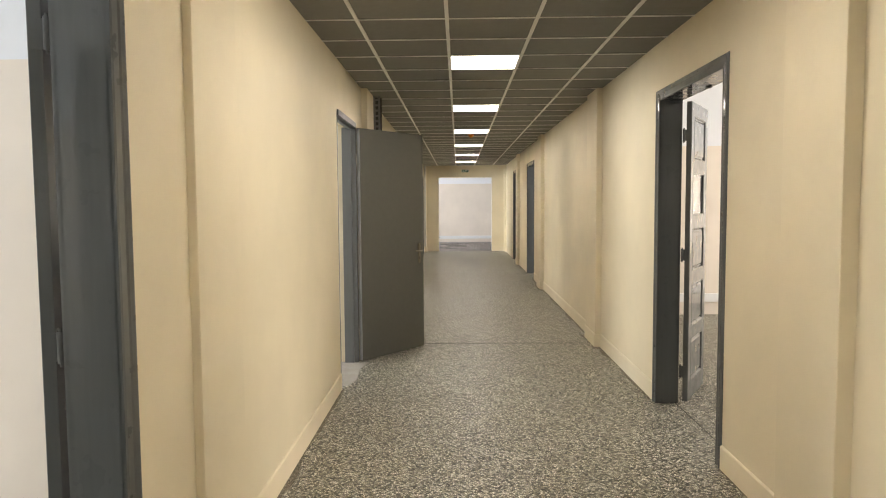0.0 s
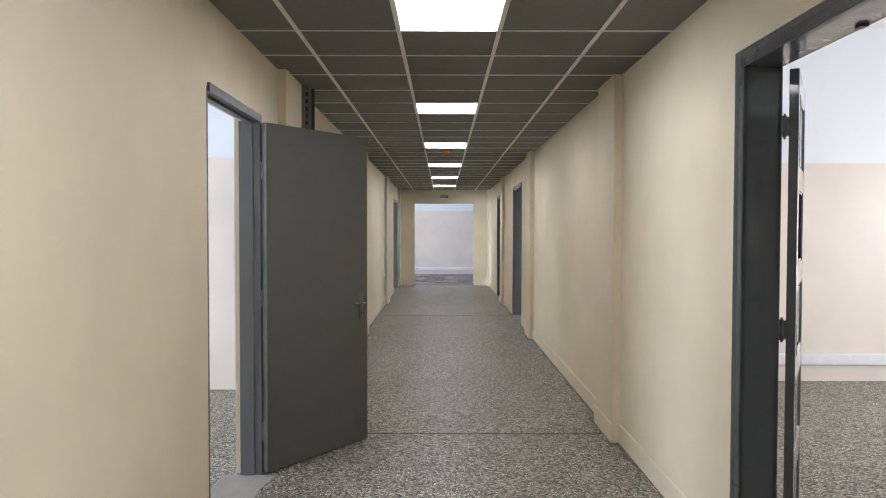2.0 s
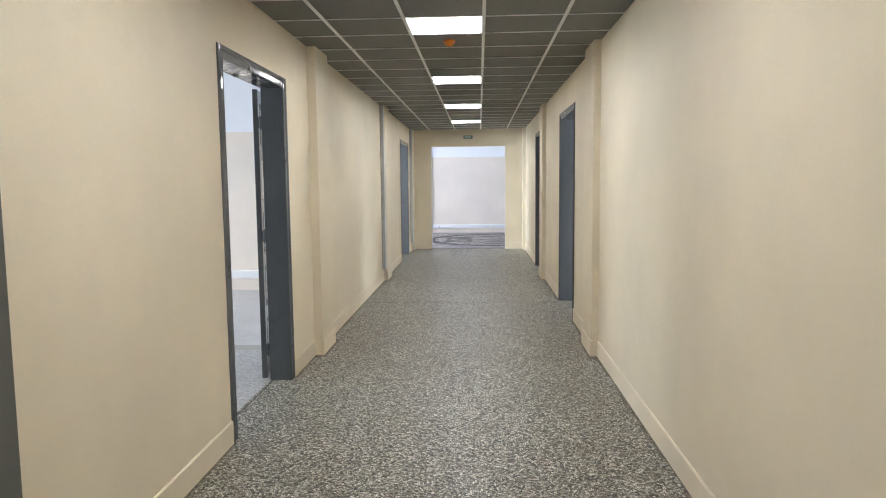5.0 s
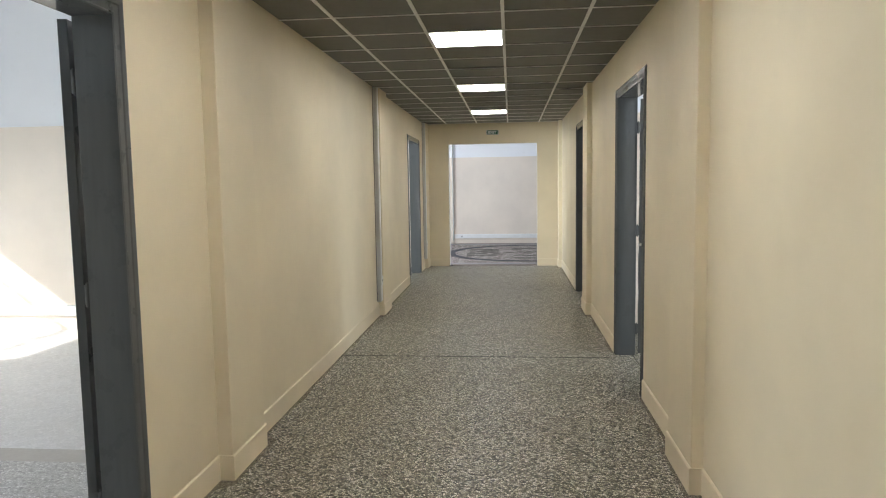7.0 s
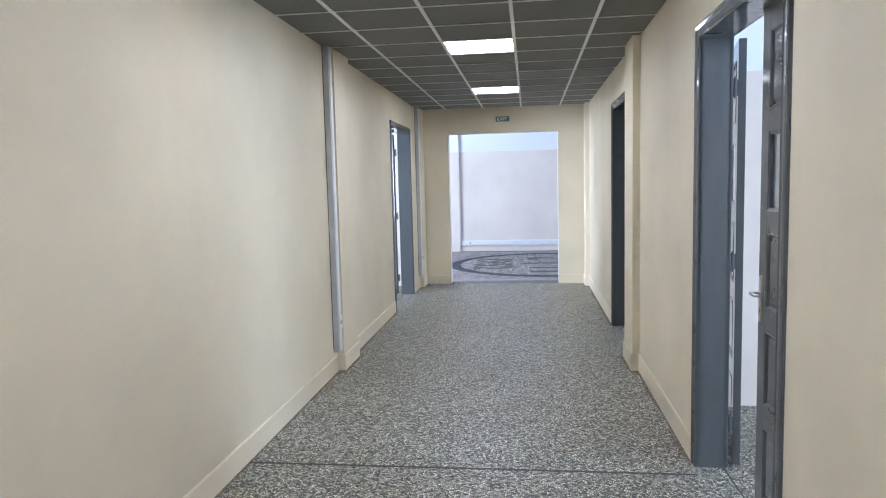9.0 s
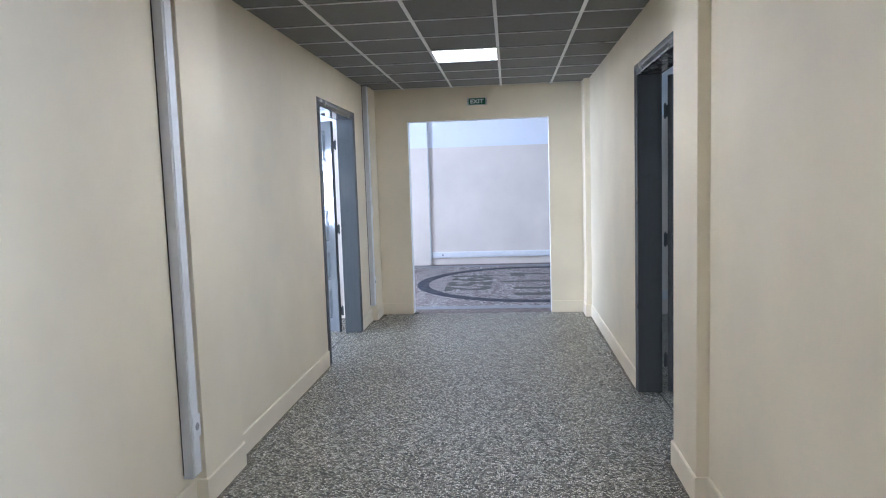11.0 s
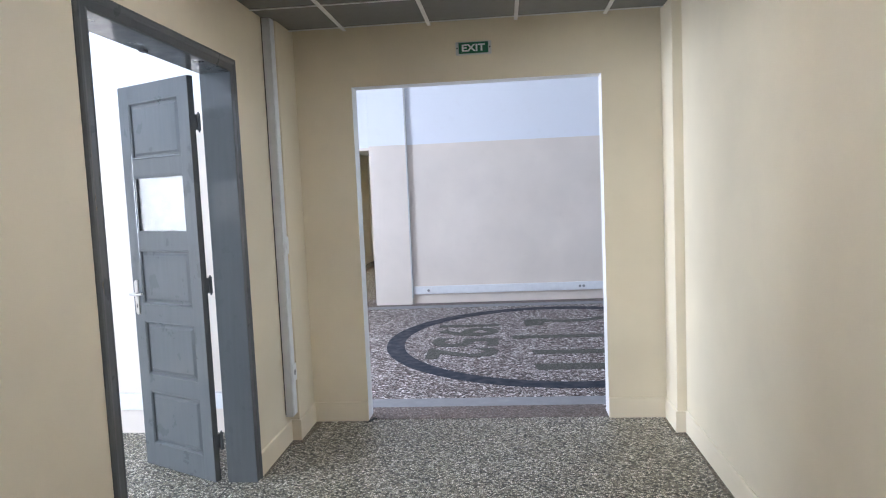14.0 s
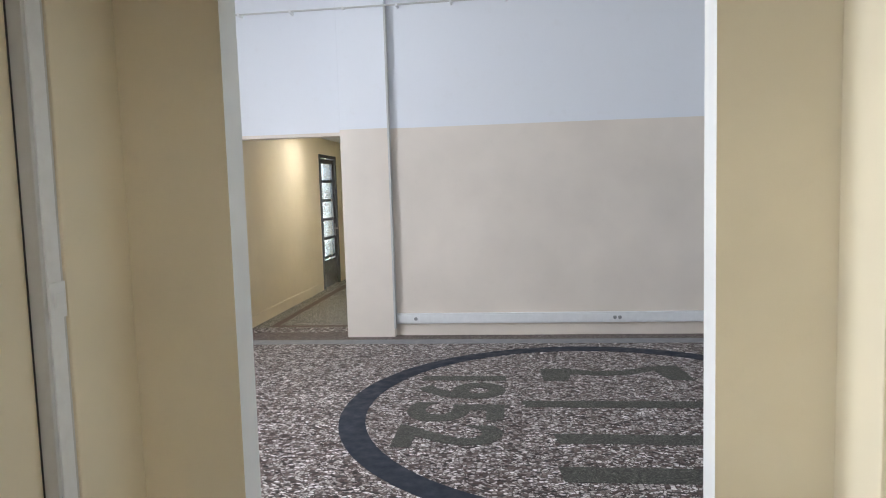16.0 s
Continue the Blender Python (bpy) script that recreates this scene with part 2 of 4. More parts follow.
def rod(bm, a, b, radius, sides=12):
    a, b = Vector(a), Vector(b)
    turn = (b - a).to_track_quat("Z", "Y").to_matrix().to_4x4()
    m = Matrix.Translation((a + b) / 2) @ turn
    bmesh.ops.create_cone(bm, cap_ends=True, segments=sides, radius1=radius, radius2=radius, depth=(b - a).length, matrix=m)


def prism(bm, outline, z0, z1):
    low = [bm.verts.new((x, y, z0)) for x, y in outline]
    high = [bm.verts.new((x, y, z1)) for x, y in outline]
    bm.faces.new(low[::-1])
    bm.faces.new(high)
    for i in range(len(low)):
        j = (i + 1) % len(low)
        bm.faces.new((low[i], low[j], high[j], high[i]))


def mesh_of(name, bm, mats):
    bmesh.ops.recalc_face_normals(bm, faces=bm.faces[:])
    me = bpy.data.meshes.new(name)
    bm.to_mesh(me)
    bm.free()
    for m in mats if isinstance(mats, (list, tuple)) else [mats]:
        me.materials.append(m)
    return me


def part(name, bm, material, parent=None, label=""):
    ob = new(name, mesh_of(name, bm, material))
    if parent:
        ob.parent = parent
    return tagged(ob, label)


def thing(name, m, label, category, group="", kind=""):
    ob = new(name)
    ob.empty_display_size = 0.1
    ob.matrix_world = m
    return tagged(ob, label, category, group, kind)


def smooth(ob, angle=40):
    for p in ob.data.polygons:
        p.use_smooth = True
    ob.data.set_sharp_from_angle(angle=radians(angle))
    return ob


# ---- the plan ----
CEIL, TALL = 2.92, 3.95           # corridor ceiling, room and hall walls
RIGHT = 1.39
END, END_T = 22.19, 0.16          # wall at the corridor's end
BACK = -4.2
THICK = 0.17
OUT = 7.5
PIL = 0.065                       # how far the pilasters stand out
SHALLOW, DEEP = 0.036, 0.085


def left_x(y):
    return -1.262 - 0.0053 * y


def wall_x(side, y):
    return left_x(y) if side == "L" else RIGHT


def inward(side):
    return 1 if side == "L" else -1


# doors: side, near and far edge of the casing, top of the casing
DOORS = {
    "L0": ("L", -0.66, 0.82, 2.53),
    "LA": ("L", 4.685, 5.785, 2.48),
    "LB": ("L", 9.45, 10.95, 2.515),
    "LC": ("L", 19.61, 21.165, 2.55),
    "RA": ("R", 2.87, 4.36, 2.545),
    "RB": ("R", 13.38, 14.835, 2.56),
    "RC": ("R", 17.38, 18.84, 2.57),
}
CASE = 0.085


def openings(side):
    return sorted((a + (0.05 if k == "LA" else CASE) - 0.03, b - (0.05 if k == "LA" else CASE) + 0.03, t - (0.05 if k == "LA" else CASE) + 0.03)
                  for k, (s, a, b, t) in DOORS.items() if s == side)


def corridor_wall(side, name):
    """Wall between corridor and rooms with its door openings; slot 0 the corridor's paint, slot 1 the rooms'."""
    bm = bmesh.new()
    s = inward(side)

    def piece(y0, y1, z0, z1):
        xs = [wall_x(side, y0), wall_x(side, y1)]
        v = []
        for depth in (0, THICK):
            for y, x in ((y0, xs[0]), (y1, xs[1])):
                for z in (z0, z1):
                    v.append(bm.verts.new((x - s * depth, y, z)))
        for q, mi in (((0, 1, 3, 2), 0), ((4, 6, 7, 5), 1), ((0, 4, 5, 1), 0), ((2, 3, 7, 6), 0), ((0, 2, 6, 4), 0), ((1, 5, 7, 3), 1)):
            bm.faces.new([v[i] for i in q]).material_index = mi

    at = BACK
    for a, b, top in openings(side):
        piece(at, a, 0, TALL)
        piece(a, b, top, TALL)
        at = b
    piece(at, END, 0, TALL)
    return tagged(part(name, bm, [M_WALL, M_ROOM]), "cream painted plaster corridor wall with door openings", "wall", kind="structure")


wall_left = corridor_wall("L", "wall_west")
wall_right = corridor_wall("R", "wall_east")


def pil_depth(side, y0):
    if side == "L":
        return SHALLOW if y0 < 2 else DEEP if 11 < y0 < 13 else PIL
    return 0.072 if y0 < 2 else PIL


def pilaster(side, y0, y1, parent):
    s = inward(side)
    bm = bmesh.new()
    xs = sorted((wall_x(side, y0) - s * 0.01, wall_x(side, y0) + s * pil_depth(side, y0)))
    box(bm, (xs[0], y0, 0), (xs[1], y1, CEIL + 0.05), 0.006)
    return part("pilaster", bm, M_WALL, parent)


PILASTERS = {"L": [(1.30, 1.82), (6.33, 6.96), (11.72, 12.24), (16.76, 17.28), (21.80, END)],
             "R": [(1.495, 2.02), (6.48, 7.06), (11.70, 12.24), (16.84, 17.34), (21.87, END)]}
for side, ob in (("L", wall_left), ("R", wall_right)):
    for y0, y1 in PILASTERS[side]:
        pilaster(side, y0, y1, ob)


def baseboard(side):
    """Painted skirting that runs between the doors and round the pilasters."""
    bm = bmesh.new()
    s = inward(side)
    h, t = 0.15, 0.014

    def run(y0, y1, off):
        if y1 - y0 < 0.02:
            return
        xa, xb = wall_x(side, y0) + s * off, wall_x(side, y1) + s * off
        prof = [(0, 0), (t, 0), (t, h - 0.008), (t - 0.006, h), (0, h)]
        rows = [[bm.verts.new((x + s * (u - 0.002), y, z)) for u, z in prof] for x, y in ((xa, y0), (xb, y1))]
        for i in range(len(prof)):
            j = (i + 1) % len(prof)
            bm.faces.new((rows[0][i], rows[0][j], rows[1][j], rows[1][i]))
        bm.faces.new(rows[0][::-1])
        bm.faces.new(rows[1])

    stops = sorted([(a, b, "door") for k, (sd, a, b, _) in DOORS.items() if sd == side] + [(a, b, "pil") for a, b in PILASTERS[side]])
    at = BACK
    for a, b, what in stops:
        run(at, a - (t if what == "pil" else 0), 0)
        if what == "pil":
            deep = pil_depth(side, a)
            run(a - t, min(b + t, END), deep)
            for yy in (a - t, b):
                if yy < END - 0.02:
                    x = sorted((wall_x(side, yy), wall_x(side, yy) + s * (deep + 0.001)))
                    box(bm, (x[0], yy, 0), (x[1], yy + t, h - 0.002))
            b = b + t
        at = b
    ob = part("baseboard", bm, M_SKIRT)
    return tagged(ob, "low cream painted skirting along the corridor wall", "baseboard", kind="structure")


baseboard("L")
baseboard("R")

# end wall with the wide opening to the hall
OP_L, OP_R, OP_H = -0.895, 0.91, 2.51
bm = bmesh.new()
for lo, hi in (((-OUT, END, 0), (OP_L, END + END_T, TALL + 0.8)), ((OP_R, END, 0), (OUT, END + END_T, TALL + 0.8)), ((OP_L, END, OP_H), (OP_R, END + END_T, TALL + 0.8))):
    for f, mi in zip(box(bm, lo, hi), (0, 0, 0, 1, 0, 0)):
        f.material_index = mi
for f in bm.faces:
    c = f.calc_center_median()
    if OP_L - 0.01 < c.x < OP_R + 0.01 and END + 0.02 < c.y < END + END_T - 0.02:
        f.material_index = 2
wall_end = tagged(part("wall_north", bm, [M_WALL, M_ROOM, M_TOPWHITE]), "cream plaster end wall with a wide frameless opening", "wall", kind="structure")
bm = bmesh.new()
for a, b in ((left_x(END) + PIL, OP_L), (OP_R, RIGHT - PIL)):
    box(bm, (a, END - 0.014, 0), (b, END + 0.002, 0.15), 0.004)
tagged(part("baseboard", bm, M_SKIRT), "low cream painted skirting beside the wide opening", "baseboard", kind="structure")

# wall behind the start
bm = bmesh.new()
box(bm, (left_x(BACK) - THICK, BACK - 0.2, 0), (RIGHT + THICK, BACK, TALL))
tagged(part("wall_south", bm, M_WALL), "plain cream plaster wall closing the corridor", "wall", kind="structure")

# cross walls between the rooms, and the outer walls with windows
LEFT_CROSS = [(2.42, 2.62), (8.27, 8.45), (15.75, 15.95)]
RIGHT_CROSS = [(-1.0, -0.8), (8.74, 8.94), (15.90, 16.06)]
for a, b in LEFT_CROSS + [(BACK - 0.2, BACK)]:
    bm = bmesh.new()
    box(bm, (-OUT, a, 0), (left_x(a) - THICK, b, TALL))
    tagged(part("cross_wall", bm, M_ROOM), "two-tone painted wall, cream below and white above", "wall", kind="structure")
for a, b in RIGHT_CROSS + [(BACK - 0.2, BACK)]:
    bm = bmesh.new()
    box(bm, (RIGHT + THICK, a, 0), (OUT, b, TALL))
    tagged(part("cross_wall", bm, M_ROOM), "two-tone painted wall, cream below and white above", "wall", kind="structure")
bm = bmesh.new()   # the last rooms end a little before the hall
box(bm, (-OUT, 21.98, 0), (left_x(22) - THICK, END, TALL))
tagged(part("cross_wall", bm, M_ROOM), "two-tone painted wall, cream below and white above", "wall", kind="structure")
bm = bmesh.new()
box(bm, (RIGHT + THICK, 21.95, 0), (OUT, END, TALL))
tagged(part("cross_wall", bm, M_ROOM), "two-tone painted wall, cream below and white above", "wall", kind="structure")

HALL_END, HALL_W, HALL_E, HALL_TOP = 27.63, -4.6, 6.4, 4.75
# near and far edge, sill, head, watts of sky light
WINDOWS = {"W": [(-2.0, 0.6, 0.95, 2.45, 260), (4.2, 7.0, 0.95, 2.45, 330), (8.9, 10.9, 0.95, 2.45, 145), (12.2, 14.9, 0.95, 2.45, 12), (16.4, 19.2, 0.95, 2.45, 600)],
           "E": [(4.0, 7.0, 0.95, 2.45, 290), (11.2, 14.0, 0.95, 2.45, 330), (18.3, 20.9, 1.5, 3.6, 0)]}


def outer_wall(x0, x1, spans, y0, y1, name):
    bm = bmesh.new()
    at = y0
    for a, b, sill, head, _ in spans:
        box(bm, (x0, at, 0), (x1, a, TALL))
        box(bm, (x0, a, 0), (x1, b, sill))
        box(bm, (x0, a, head), (x1, b, TALL))
        at = b
    box(bm, (x0, at, 0), (x1, y1, TALL))
    return tagged(part(name, bm, M_ROOM), "two-tone painted outer wall with windows", "wall", kind="structure")


outer_wall(-OUT - 0.3, -OUT, WINDOWS["W"], BACK - 0.2, END + END_T, "wall_outer_west")
outer_wall(OUT, OUT + 0.3, WINDOWS["E"], BACK - 0.2, END + END_T, "wall_outer_east")


def window(name, x, a, b, sill, head):
    win = thing(name, pose(x, (a + b) / 2, sill), "white framed window with clear panes in the outer wall", "window", kind="structure")
    w, h = (b - a) / 2, head - sill
    bm = bmesh.new()
    for lo, hi in (((-0.03, -w, 0), (0.03, w, 0.06)), ((-0.03, -w, h - 0.06), (0.03, w, h)), ((-0.03, -w, 0.06), (0.03, -w + 0.06, h - 0.06)),
                   ((-0.03, w - 0.06, 0.06), (0.03, w, h - 0.06)), ((-0.025, -0.04, 0.06), (0.025, 0.04, h - 0.06)), ((-0.02, -w + 0.06, h * 0.68), (0.02, -0.04, h * 0.68 + 0.05)),
                   ((-0.02, 0.04, h * 0.68), (0.02, w - 0.06, h * 0.68 + 0.05))):
        box(bm, lo, hi)
    part("window_frame", bm, M_WINFRAME, win)
    for u0, u1 in ((-w + 0.05, -0.03), (0.03, w - 0.05)):
        bm = bmesh.new()
        box(bm, (-0.003, u0, 0.05), (0.003, u1, h - 0.05))
        part("pane", bm, M_CLEAR, win).visible_shadow = False
    return win


count = 0
for side, spans in WINDOWS.items():
    for a, b, sill, head, watts in spans:
        count += 1
        window(f"window_{count}", -OUT - 0.15 if side == "W" else OUT + 0.15, a, b, sill, head)
        if watts:
            window_light(-OUT + 0.02 if side == "W" else OUT - 0.02, (a + b) / 2, (sill + head) / 2, b - a, head - sill, -90 if side == "W" else 90, watts, {4.0: (1.0, 0.96, 0.90)}.get(a, (0.86, 0.93, 1.0)))

# sky light in the upper lights of the tall window
window_light(OUT - 0.02, 19.6, 3.0, 2.6, 1.2, 90, 36, (0.93, 1.0, 0.97))

# floors
bm = bmesh.new()
box(bm, (-OUT - 0.3, BACK - 0.2, -0.25), (OUT + 0.3, END + 0.10, 0))
tagged(part("floor", bm, M_TERRAZZO), "grey exposed-aggregate terrazzo floor of small stones", "floor", kind="structure")
for y, x0, x1, w in ((6.70, left_x(6.7) + 0.015, RIGHT - 0.015, 0.02), (14.635, left_x(14.7) + 0.015, RIGHT - 0.015, 0.02)):
    bm = bmesh.new()
    box(bm, (x0, y - w / 2, -0.01), (x1, y + w / 2, 0.0015))
    tagged(part("floor_joint", bm, M_JOINT), "narrow dark expansion joint across the terrazzo", "floor joint", kind="structure")
for y0, y1, mat, words in ((9.0, 11.9, M_GLARED, "terrazzo floor of the side room, paled by painted-in glare"), (12.1, 15.75, M_SCREED, "smooth screed floor of the side room, paled by painted-in glare")):
    bm = bmesh.new()
    box(bm, (-OUT, y0, -0.01), (left_x(12) - THICK, y1, 0.0025))
    tagged(part("room_floor", bm, mat), words, "floor", kind="structure")
bm = bmesh.new()
box(bm, (-OUT, 11.9, -0.01), (left_x(12) - THICK, 12.1, 0.003))
tagged(part("floor_band", bm, M_PALECEMENT), "worn cement strip where a partition once stood", "floor strip", kind="structure")
bm = bmesh.new()
prism(bm, [(left_x(5) - 0.25, 4.80), (left_x(5) + 0.03, 4.80), (left_x(5) + 0.10, 5.0), (left_x(5) + 0.07, 5.45), (left_x(5) + 0.12, 5.73), (left_x(5) - 0.25, 5.73)], -0.01, 0.002)
tagged(part("threshold_patch", bm, M_CEMENT), "rough cement patch in the doorway of the steel door", "threshold", kind="structure")

bm = bmesh.new()
box(bm, (-120, -100, -1.0), (120, 140, -0.7))
tagged(part("ground", bm, M_GRASS), "green grass outside the building", "ground", kind="structure")
bm = bmesh.new()   # wooded slope far off
cols = [[bm.verts.new((55 + 12 * i, -60 + 6 * j, -0.9 + (0, 6.5, 9.5, 11)[i] * (0.8 + 0.5 * noise.noise((i * 0.3, j * 0.35, 4.0))))) for j in range(34)] for i in range(4)]
for i in range(3):
    for j in range(33):
        bm.faces.new((cols[i][j], cols[i + 1][j], cols[i + 1][j + 1], cols[i][j + 1]))
tagged(part("backdrop", bm, M_GRASS), "distant green hillside beyond the windows", "hillside", kind="structure")



def dirty_edge(side, y0, y1):
    """Unpolished dark strip where the terrazzo meets the skirting."""
    s = inward(side)
    bm = bmesh.new()
    n = max(4, int((y1 - y0) / 0.07))
    rows = []
    for k in range(n + 1):
        y = y0 + (y1 - y0) * k / n
        x = wall_x(side, y) + s * 0.010
        w = 0.012 + 0.05 * max(0, 0.35 + noise.noise((y * 1.7, 3.0 if side == "L" else 9.0, 0))) * (0.6 + 0.4 * random.random())
        for a, b in PILASTERS[side]:
            if a - 0.1 < y < b + 0.12:
                w += pil_depth(side, a)
        rows.append([bm.verts.new(p) for p in ((x, y, 0.0012), (x + s * w, y, 0.0010))])
    for r0, r1 in zip(rows, rows[1:]):
        bm.faces.new((r0[0], r0[1], r1[1], r1[0]))
    tagged(part("floor_edge", bm, M_DIRT), "dark brown unpolished edge of the terrazzo floor", "floor edge", kind="structure")


for side in "LR":
    at = BACK
    for a, b in sorted((a, b) for sd, a, b, _ in DOORS.values() if sd == side):
        dirty_edge(side, at, a)
        at = b
    dirty_edge(side, at, END - 0.015)

# ---- suspended ceiling ----
GRID_Y = 20.3


def suspended_ceiling():
    bm = bmesh.new()
    lines_x = [-0.925, -0.302, 0.320, 0.945]
    ys = [GRID_Y + 0.6 * k for k in range(-41, 4)]
    xs = [None] + lines_x + [None]
    half, thin = 0.013, 0.007
    lamps = {round(GRID_Y - 3 * k - 0.6, 2) for k in range(9)}
    for j in range(len(ys) - 1):
        y0, y1 = ys[j], min(ys[j + 1], END)
        for i in range(5):
            if i == 2 and round(y0, 2) in lamps:
                continue
            x0 = xs[i] if xs[i] is not None else left_x(y1) - 0.05
            x1 = xs[i + 1] if xs[i + 1] is not None else RIGHT + 0.05
            lift = random.uniform(0, 0.002)
            box(bm, (x0 + 0.003, y0 + 0.003, CEIL + 0.004 + lift), (x1 - 0.003, y1 - 0.003, CEIL + 0.02 + lift), 0, 0)
    for x in lines_x:
        box(bm, (x - half, BACK, CEIL - 0.004), (x + half, END, CEIL + 0.003), 0, 1)
    for y in ys:
        if y < END:
            for i in range(5):
                x0 = xs[i] + half if xs[i] is not None else left_x(y) - 0.02
                x1 = xs[i + 1] - half if xs[i + 1] is not None else RIGHT + 0.02
                box(bm, (x0, y - thin, CEIL - 0.003), (x1, y + thin, CEIL + 0.003), 0, 1)
    box(bm, (left_x(END) - 0.2, BACK, CEIL + 0.12), (RIGHT + 0.2, END, CEIL + 0.2), 0, 0)
    return tagged(part("ceiling", bm, [M_TILE, M_TBAR]), "suspended grey tile ceiling in a pale metal grid", "ceiling", kind="structure")


suspended_ceiling()


def ceiling_light(y_far):
    ob = thing("ceiling_light", pose(0.009, y_far - 0.3, CEIL), "square white LED panel lit in the suspended ceiling", "ceiling light", "LED panels along the corridor ceiling")
    bm = bmesh.new()
    a, b = 0.301, 0.292
    for lo, hi in (((-a, -a, -0.001), (a, -b, 0.012)), ((-a, b, -0.001), (a, a, 0.012)), ((-a, -b, -0.001), (-b, b, 0.012)), ((b, -b, -0.001), (a, b, 0.012))):
        box(bm, lo, hi, 0.001)
    part("frame", bm, M_PVC, ob, "white metal rim")
    bm = bmesh.new()
    box(bm, (-b, -b, 0.002), (b, b, 0.010))
    part("diffuser", bm, M_LED, ob, "glowing white diffuser")
    return ob


first = ceiling_light(GRID_Y)
for k in range(1, 9):
    copy_thing(first, pose(0.009, GRID_Y - 3 * k - 0.3, CEIL))

for x0, x1, y0, y1, name in ((-OUT - 0.3, left_x(10) - 0.12, BACK - 0.2, END + END_T, "ceiling_west"), (RIGHT + 0.12, OUT + 0.3, BACK - 0.2, END + END_T, "ceiling_east")):
    bm = bmesh.new()
    box(bm, (x0, y0, TALL), (x1, y1, TALL + 0.2))
    tagged(part(name, bm, M_TOPWHITE), "white plaster ceiling over the rooms", "ceiling", kind="structure")

# ---- doors ----
def sweep(bm, profile, w, h):
    """A profile of (outwards, deep) carried up one jamb, over the head and down the other, mitred."""
    rows = []
    for px, pz, sx, sz in ((-w, 0, -1, 0), (-w, h, -1, 1), (w, h, 1, 1), (w, 0, 1, 0)):
        rows.append([bm.verts.new((px + sx * a, y, pz + sz * a)) for a, y in profile])
    n = len(profile)
    for r0, r1 in zip(rows, rows[1:]):
        for i in range(n):
            j = (i + 1) % n
            bm.faces.new((r0[i], r0[j], r1[j], r1[i]))
    bm.faces.new(rows[0][::-1])
    bm.faces.new(rows[-1])


def lever_handle(parent, x, z, y_front, y_back, toward, material, label):
    for y, out in ((y_front, 1), (y_back, -1)):
        bm = bmesh.new()
        ring = [(0.0195 * math.cos(k * math.tau / 24), 0.0195 * math.sin(k * math.tau / 24)) for k in range(24)]
        rows = [[bm.verts.new((x + u * f, yy, z + v * f + (0.068 if v > 0.001 else -0.118 if v < -0.001 else 0.068 if k == 0 else -0.118))) for k, (u, v) in enumerate(ring)]
                for yy, f in ((y - out * 0.002, 1.0), (y + out * 0.006, 1.0), (y + out * 0.009, 0.86))]
        for r0, r1 in zip(rows, rows[1:]):
            for k in range(24):
                bm.faces.new((r0[k], r0[(k + 1) % 24], r1[(k + 1) % 24], r1[k]))
        bm.faces.new(rows[-1])
        rod(bm, (x, y + out * 0.008, z), (x, y + out * 0.05, z), 0.0095)
        rod(bm, (x - toward * 0.008, y + out * 0.048, z), (x + toward * 0.06, y + out * 0.05, z - 0.002), 0.0085)
        rod(bm, (x + toward * 0.055, y + out * 0.05, z - 0.002), (x + toward * 0.112, y + out * 0.044, z + 0.006), 0.0075)
        box(bm, (x - 0.004, min(y, y + out * 0.0098), z - 0.092), (x + 0.004, max(y, y + out * 0.0098), z - 0.066), 0, 1)
        smooth(part("handle", bm, [material, M_BLACK], parent, label))


def panel_rings(bm, x0, x1, z0, z1, face, out, rings, mat=0):
    rows = []
    for inset, depth in rings:
        y = face - out * depth
        rows.append([bm.verts.new(p) for p in ((x0 + inset, y, z0 + inset), (x1 - inset, y, z0 + inset), (x1 - inset, y, z1 - inset), (x0 + inset, y, z1 - inset))])
    for r0, r1 in zip(rows, rows[1:]):
        for i in range(4):
            j = (i + 1) % 4
            bm.faces.new((r0[i], r0[j], r1[j], r1[i])).material_index = mat
    bm.faces.new(rows[-1]).material_index = mat


